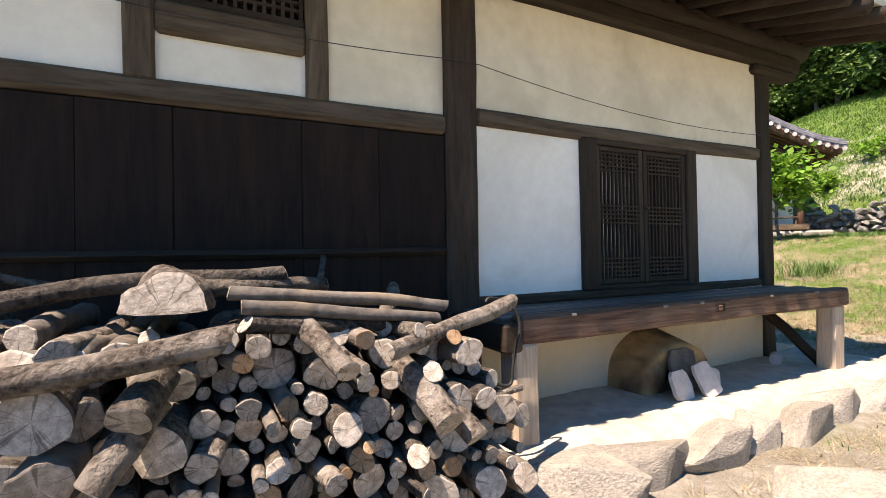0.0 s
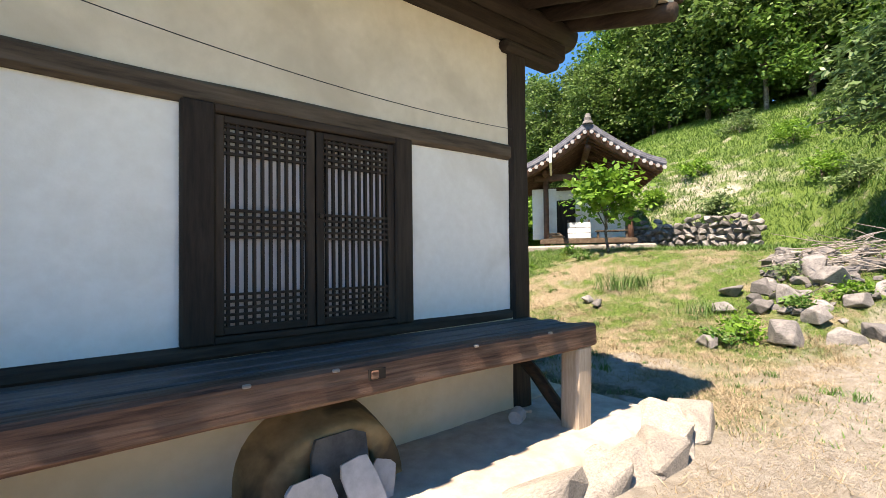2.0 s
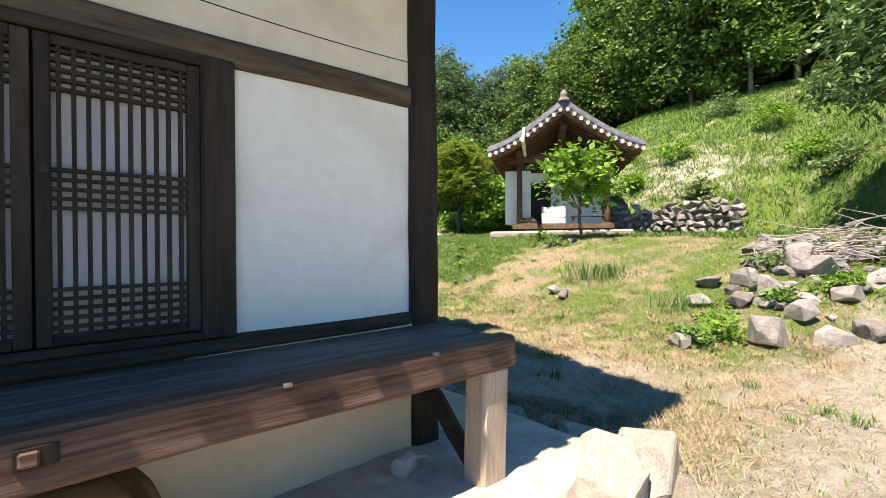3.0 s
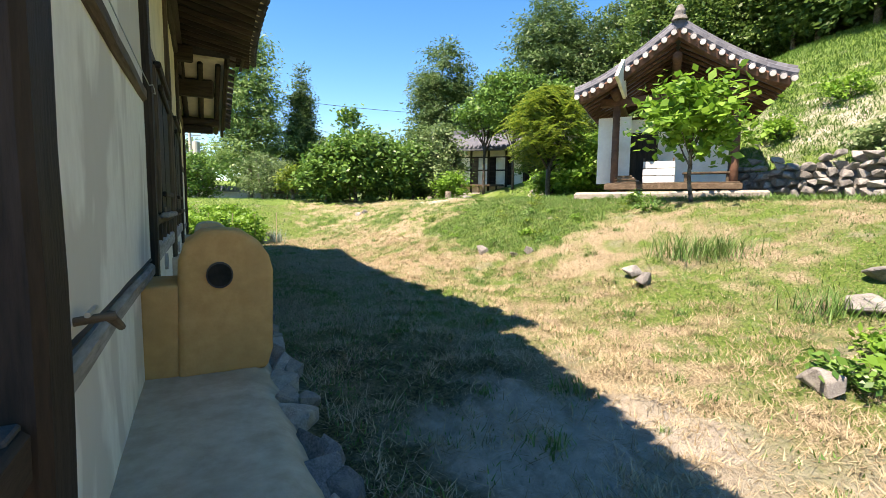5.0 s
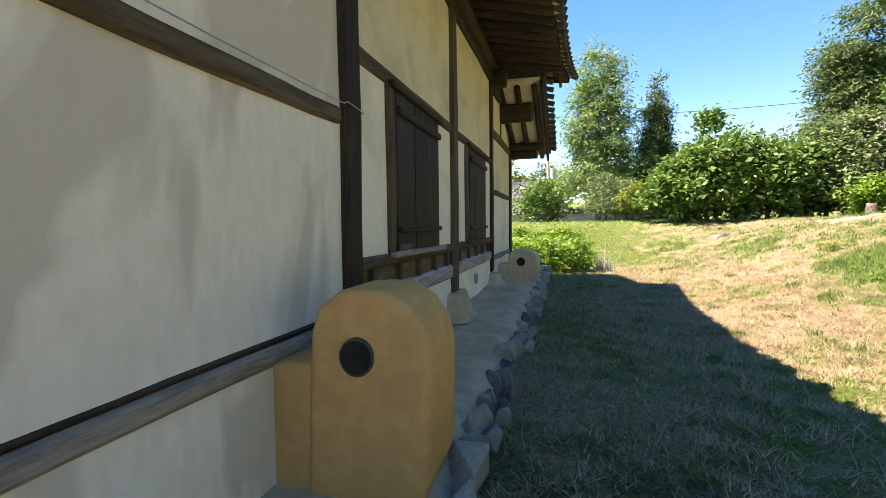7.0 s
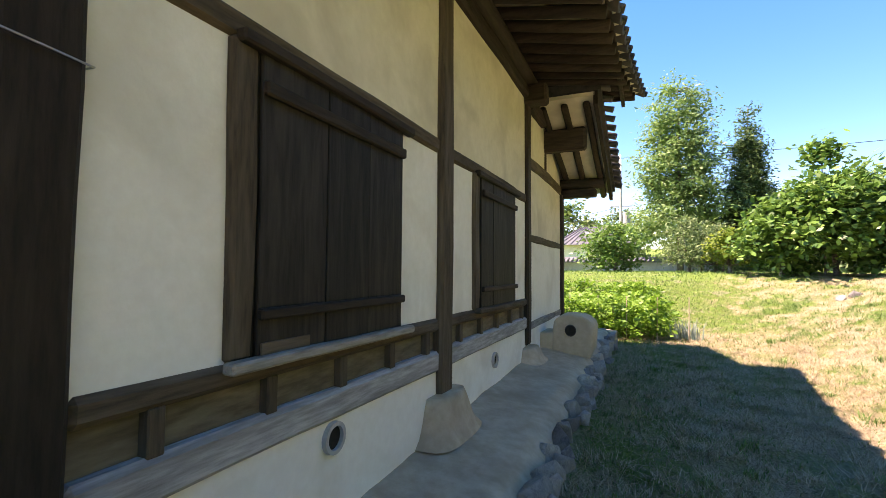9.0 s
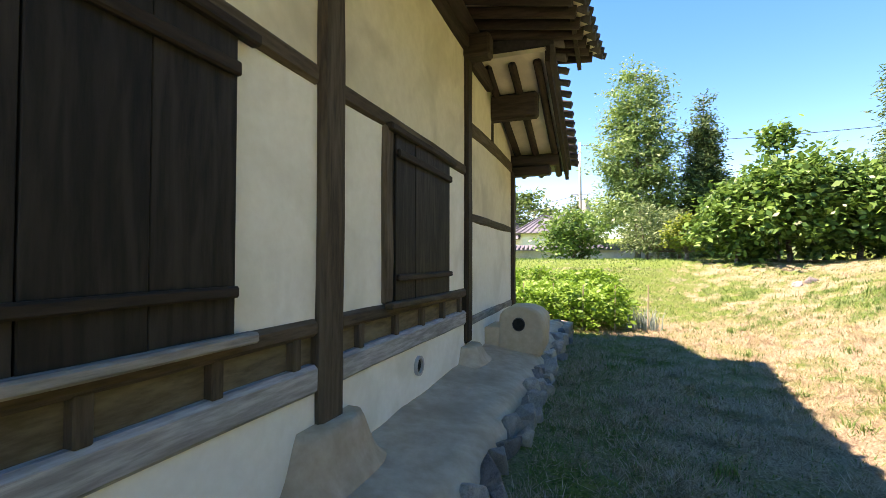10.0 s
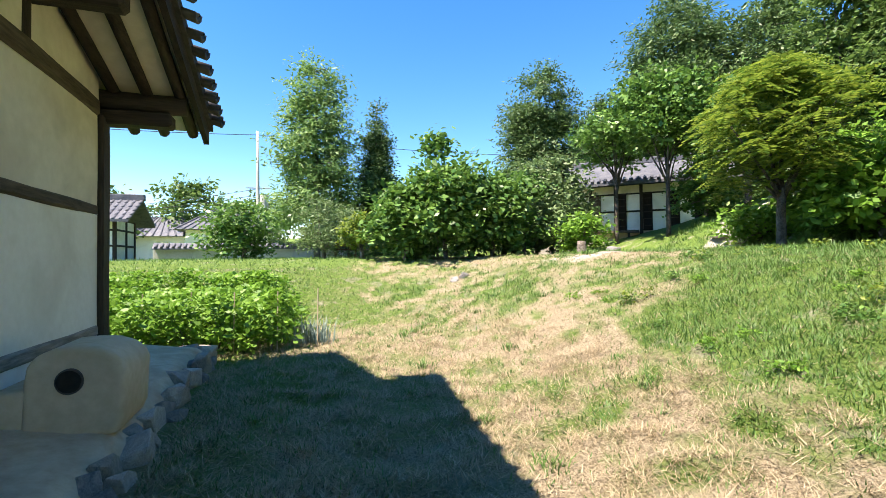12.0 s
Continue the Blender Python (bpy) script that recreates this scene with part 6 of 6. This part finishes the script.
# ---------------------------------------------------------------- gatehouse, boundary wall and far roofs to the north
gate = thing("gatehouse", "small white gatehouse with dark posts and a grey tiled roof", "house", at=(-2.3, 37, 1.6))
GZ = float(height(-1, 37))
for (x0, x1, y0, y1) in ((-5.5, -.8, 36.5, 36.62), (-5.5, -.8, 39.4, 39.5), (-.9, -.8, 36.6, 39.4)):
    part("wall", box(x0, x1, y0, y1, GZ - .2, 3.9, 0), LIME, gate, "white plaster wall")
for x in (-5.4, -3.9, -2.4, -.85):
    part("post", box(x - .08, x + .08, 36.44, 36.6, GZ - .2, 3.95, .01), DARKZ, gate)
for y in (38, 39.4):
    part("post", box(-.86, -.74, y - .08, y + .08, GZ - .2, 3.95, .01), DARKZ, gate)
for z in (2.55, 3.35):
    part("rail", box(-5.4, -.8, 36.45, 36.58, z, z + .1, .01), DARKX, gate)
    part("rail", box(-.84, -.75, 36.6, 39.4, z, z + .1, .01), DARKY, gate)
groof = part("roof", sheet(((-6.3, 35.6, 3.75), (0, 35.6, 3.75), (0, 38, 5.0), (-6.3, 38, 5.0)), .14), TILE, gate, "grey tiled roof")
part("rear_slope", sheet(((-6.3, 38, 5.0), (0, 38, 5.0), (0, 40.4, 3.75), (-6.3, 40.4, 3.75)), .14), TILE, groof)
part("ridge", beam(-6.4, .1, 37.85, 38.15, 5.05, 5.4, .01, .03, 3), TILE, groof)
for i in range(20):
    for j in range(5):
        tile_at(PCAP, groof, pose(-6.1 + i * .32, 36.0 + j * .46, 4.06 + j * .24, 0, 27.5, -90))
bw = thing("boundary_wall", "low boundary wall with a grey tiled coping", "wall", at=(4, 42, 1.9))
part("base", beam(-.5, 12, 41.9, 42.2, 1.2, 2.55, .02, .02, 1), CONCRETE, bw)
part("coping", sheet(((-.5, 41.6, 2.5), (12, 41.6, 2.5), (12, 42.05, 2.85), (-.5, 42.05, 2.85)), .08), TILE, bw)
for i in range(38):
    tile_at(PCAP, bw, pose(-.3 + i * .32, 41.95, 2.86, 0, 38, -90))
for i, (x, y, z, w) in enumerate(((2.2, 56, 4.6, 6.5), (-4, 60, 4.2, 7))):
    fh = thing("far_house", "distant house with a grey hipped tiled roof", "house", "houses in the distance", at=(x, y, 1.7))
    part("wall", box(x - w / 2, x + w / 2, y - 2, y + 2, 1.5, z, 0), LIME, fh)
    bm = bmesh.new()
    lo_ = [bm.verts.new(p) for p in ((x - w / 2 - .9, y - 3, z - .1), (x + w / 2 + .9, y - 3, z - .1), (x + w / 2 + .9, y + 3, z - .1), (x - w / 2 - .9, y + 3, z - .1))]
    up_ = [bm.verts.new((x - w / 5, y, z + 1.9)), bm.verts.new((x + w / 5, y, z + 1.9))]
    bm.faces.new(lo_), bm.faces.new((lo_[0], lo_[1], up_[1], up_[0])), bm.faces.new((lo_[2], lo_[3], up_[0], up_[1])), bm.faces.new((lo_[1], lo_[2], up_[1])), bm.faces.new((lo_[3], lo_[0], up_[0]))
    fr_ = part("roof", bm, TILE, fh)
    for k in range(14):
        part("cover_tile", rod((x - w / 2 - .6 + k * (w + 1.2) / 13, y - 2.95, z - .05), (x - w / 5 + k * (w * .4) / 13, y - .05, z + 1.9), .08, .06, 6, 1), TILE, fr_)

pole = thing("utility_pole", "concrete utility pole with a transformer and wires", "pole", at=at_ground(5.1, 49.4))
pz = float(height(5.1, 49.4))
part("shaft", rod((5.1, 49.4, pz - .3), (5.05, 49.4, 12.3), .16, .10, 10, 3), CONCRETE, pole, shade=True)
part("transformer", rod((5.55, 49.4, 6.0), (5.55, 49.4, 7.1), .32, .32, 14, 1), CONCRETE, pole)
part("transformer", rod((4.65, 49.4, 5.2), (4.65, 49.4, 6.0), .26, .26, 14, 1), CONCRETE, pole)
part("cross_arm", box(4.2, 6.0, 49.35, 49.45, 7.6, 7.7, .01), METAL, pole)
cable("power_line", sag((5.1, 49.4, 12.0), (60, 60, 17), 1.4, 20), .025, WIRE, "black power line strung from the pole", "wire")
cable("power_line", sag((5.1, 49.4, 12.0), (-40, 40, 12), 1.2, 20), .025, WIRE, "black power line strung from the pole", "wire")
for k in range(3):
    cable("power_line", sag((5.1, 49.4, 7.6 - .5 * k), (-20, 62, 6.5 - .4 * k), .6, 12), .02, WIRE, "slack black service line by the pole", "wire")

# stump, garden bench and path stones
st = thing("tree_stump", "short weathered tree stump on the lawn", "stump", at=at_ground(17.6, 23.6))
sx_, sy_, sz_ = at_ground(17.6, 23.6)
part("bark", rod((sx_, sy_, sz_ - .1), (sx_ + .03, sy_, sz_ + .45), .2, .15, 10, 4, .06, 4), BARK, st, shade=True)
part("cut_top", rod((sx_ + .03, sy_, sz_ + .45), (sx_ + .03, sy_, sz_ + .46), .14, .14, 10, 1), CUT, st)
bx, by, bz = at_ground(10.0, 31.0)
bench = thing("garden_bench", "small brown wooden bench under the shrubs", "bench", at=(bx, by, bz))
for nm, args in (("seat", (-.5, .5, -.2, .2, .40, .45)), ("backrest", (-.5, .5, .18, .23, .55, .85)), ("leg", (-.48, -.42, -.18, -.12, 0, .40)), ("leg", (.42, .48, -.18, -.12, 0, .40)), ("leg", (-.48, -.42, .17, .23, 0, .85)), ("leg", (.42, .48, .17, .23, 0, .85))):
    b_ = box(*args, .006)
    b_.transform(Matrix.Translation((bx, by, bz)))
    part(nm, b_, REDWOOD, bench)

for i in range(16):
    x, y = 15.6 + i * .62, 20.4 + .1 * (i * .62) + rub.uniform(-.45, .45)
    stone_at("path_slab", EDGES[i % 7], None, x, y, float(height(x, y)) + .015, rub.uniform(.3, .5), rub.uniform(.22, .36), .06, rub.uniform(0, 180), 0, "flat pale paving slab sunk in the path", "slab", "slabs of the path")

# ---------------------------------------------------------------- grass


def blades(name, count, region, mat, high, keep, seed, wide=.006, lean=.7, label=""):
    gen = np.random.default_rng(seed)
    x = gen.uniform(region[0], region[1], count * 3)
    y = gen.uniform(region[2], region[3], count * 3)
    clump = .5 + .5 * np.sin(x * 5.1 + 1.7 * np.sin(y * 3.3)) * np.cos(y * 4.7 + 1.3 * np.sin(x * 2.9))
    p = np.clip(keep(x, y), 0, 1) * (.35 + .65 * clump)
    near = np.clip(10 / (np.hypot(x - 7, y - 6) + 3), .25, 1)
    ok = gen.random(count * 3) < p * near
    ok &= ~((x < 6.55) & (y > 1.75) & (y < 17.2)) & ~((x < 1.5) & (y > 1.5))
    x, y = x[ok][:count], y[ok][:count]
    n = len(x)
    base = np.c_[x, y, height(x, y) - .01]
    ang = gen.uniform(0, 2 * np.pi, n)
    out = np.c_[np.cos(ang), np.sin(ang), np.zeros(n)]
    side = np.c_[-np.sin(ang), np.cos(ang), np.zeros(n)] * (wide * gen.uniform(.7, 1.6, (n, 1)))
    h = high * gen.uniform(.4, 1.3, (n, 1)) * (1 + .015 * np.hypot(x - 7, y - 6)[:, None])
    tip = base + np.array([[0, 0, 1.0]]) * h * gen.uniform(.35, 1, (n, 1)) + out * h * lean * gen.uniform(.3, 1.2, (n, 1))
    v = np.stack([base - side, base + side, tip], 1).reshape(-1, 3)
    single(name, np_mesh(name, v, np.arange(n * 3).reshape(-1, 3), mat), mat, label, "grass", kind="stuff")


REG = (1.6, 20, -1.5, 26)
blades("green_grass", 230000, REG, GRASS_G, .065, lambda x, y: .3 * smooth(8.4, 6.9, x) * smooth(2.5, 4, y) + np.clip(green_of(x, y) - bare_of(x, y) * .5, 0, 1) + .8 * smooth(.80, .97, np.sin(x * 2.3 + 2 * np.sin(y * 1.1)) * np.cos(y * 1.9 + 1.5 * np.sin(x * .9))), 1, .006, .7, "short green grass in the yard")
blades("bank_grass", 130000, (10, 18, 7.5, 23), GRASS_G, .10, lambda x, y: np.clip(green_of(x, y) - .4, 0, 1) * 2.5, 2, .005, .9, "longer green grass on the bank")
blades("dry_grass", 360000, REG, GRASS_D, .06, lambda x, y: (1 - .5 * green_of(x, y)) * (1 - .7 * bare_of(x, y)) * (1 - .75 * dark_ground_of(x, y)), 3, .0036, 2.2, "dry cut straw lying in the yard")
blades("cut_straw", 130000, (6.4, 11.5, 1.5, 20), GRASS_D, .085, lambda x, y: (.35 + 22 * clods(x * .8 + 7, y * .8)) * (1 - .6 * bare_of(x, y)) * (1 - .5 * dark_ground_of(x, y)), 9, .0034, 1.5, "loose mown straw in small drifts")
blades("hill_grass", 240000, (16.5, 36, -6, 24), GRASS_G, .15, lambda x, y: 1.6 * (1 - .9 * bare_of(x, y)) * (.75 + 8 * clods(x * .25, y * .25)), 4, .013, .9, "wild grass on the hillside")
blades("north_grass", 40000, (-2, 16, 17, 36), GRASS_G, .09, lambda x, y: green_of(x, y), 5, .012, .6, "green grass beyond the garden")

# unseen plain walls, added to close the yard and dim the front's skylight
single("wall_south", box(-14, 9, -6.2, -6.0, -.2, 2.3, 0), EARTH, "unseen plain wall added to dim the skylight", "wall", kind="structure")
single("wall_west", box(-12.2, -12.0, -6, 2, -.2, 2.3, 0), EARTH, "unseen plain wall added to dim the skylight", "wall", kind="structure")
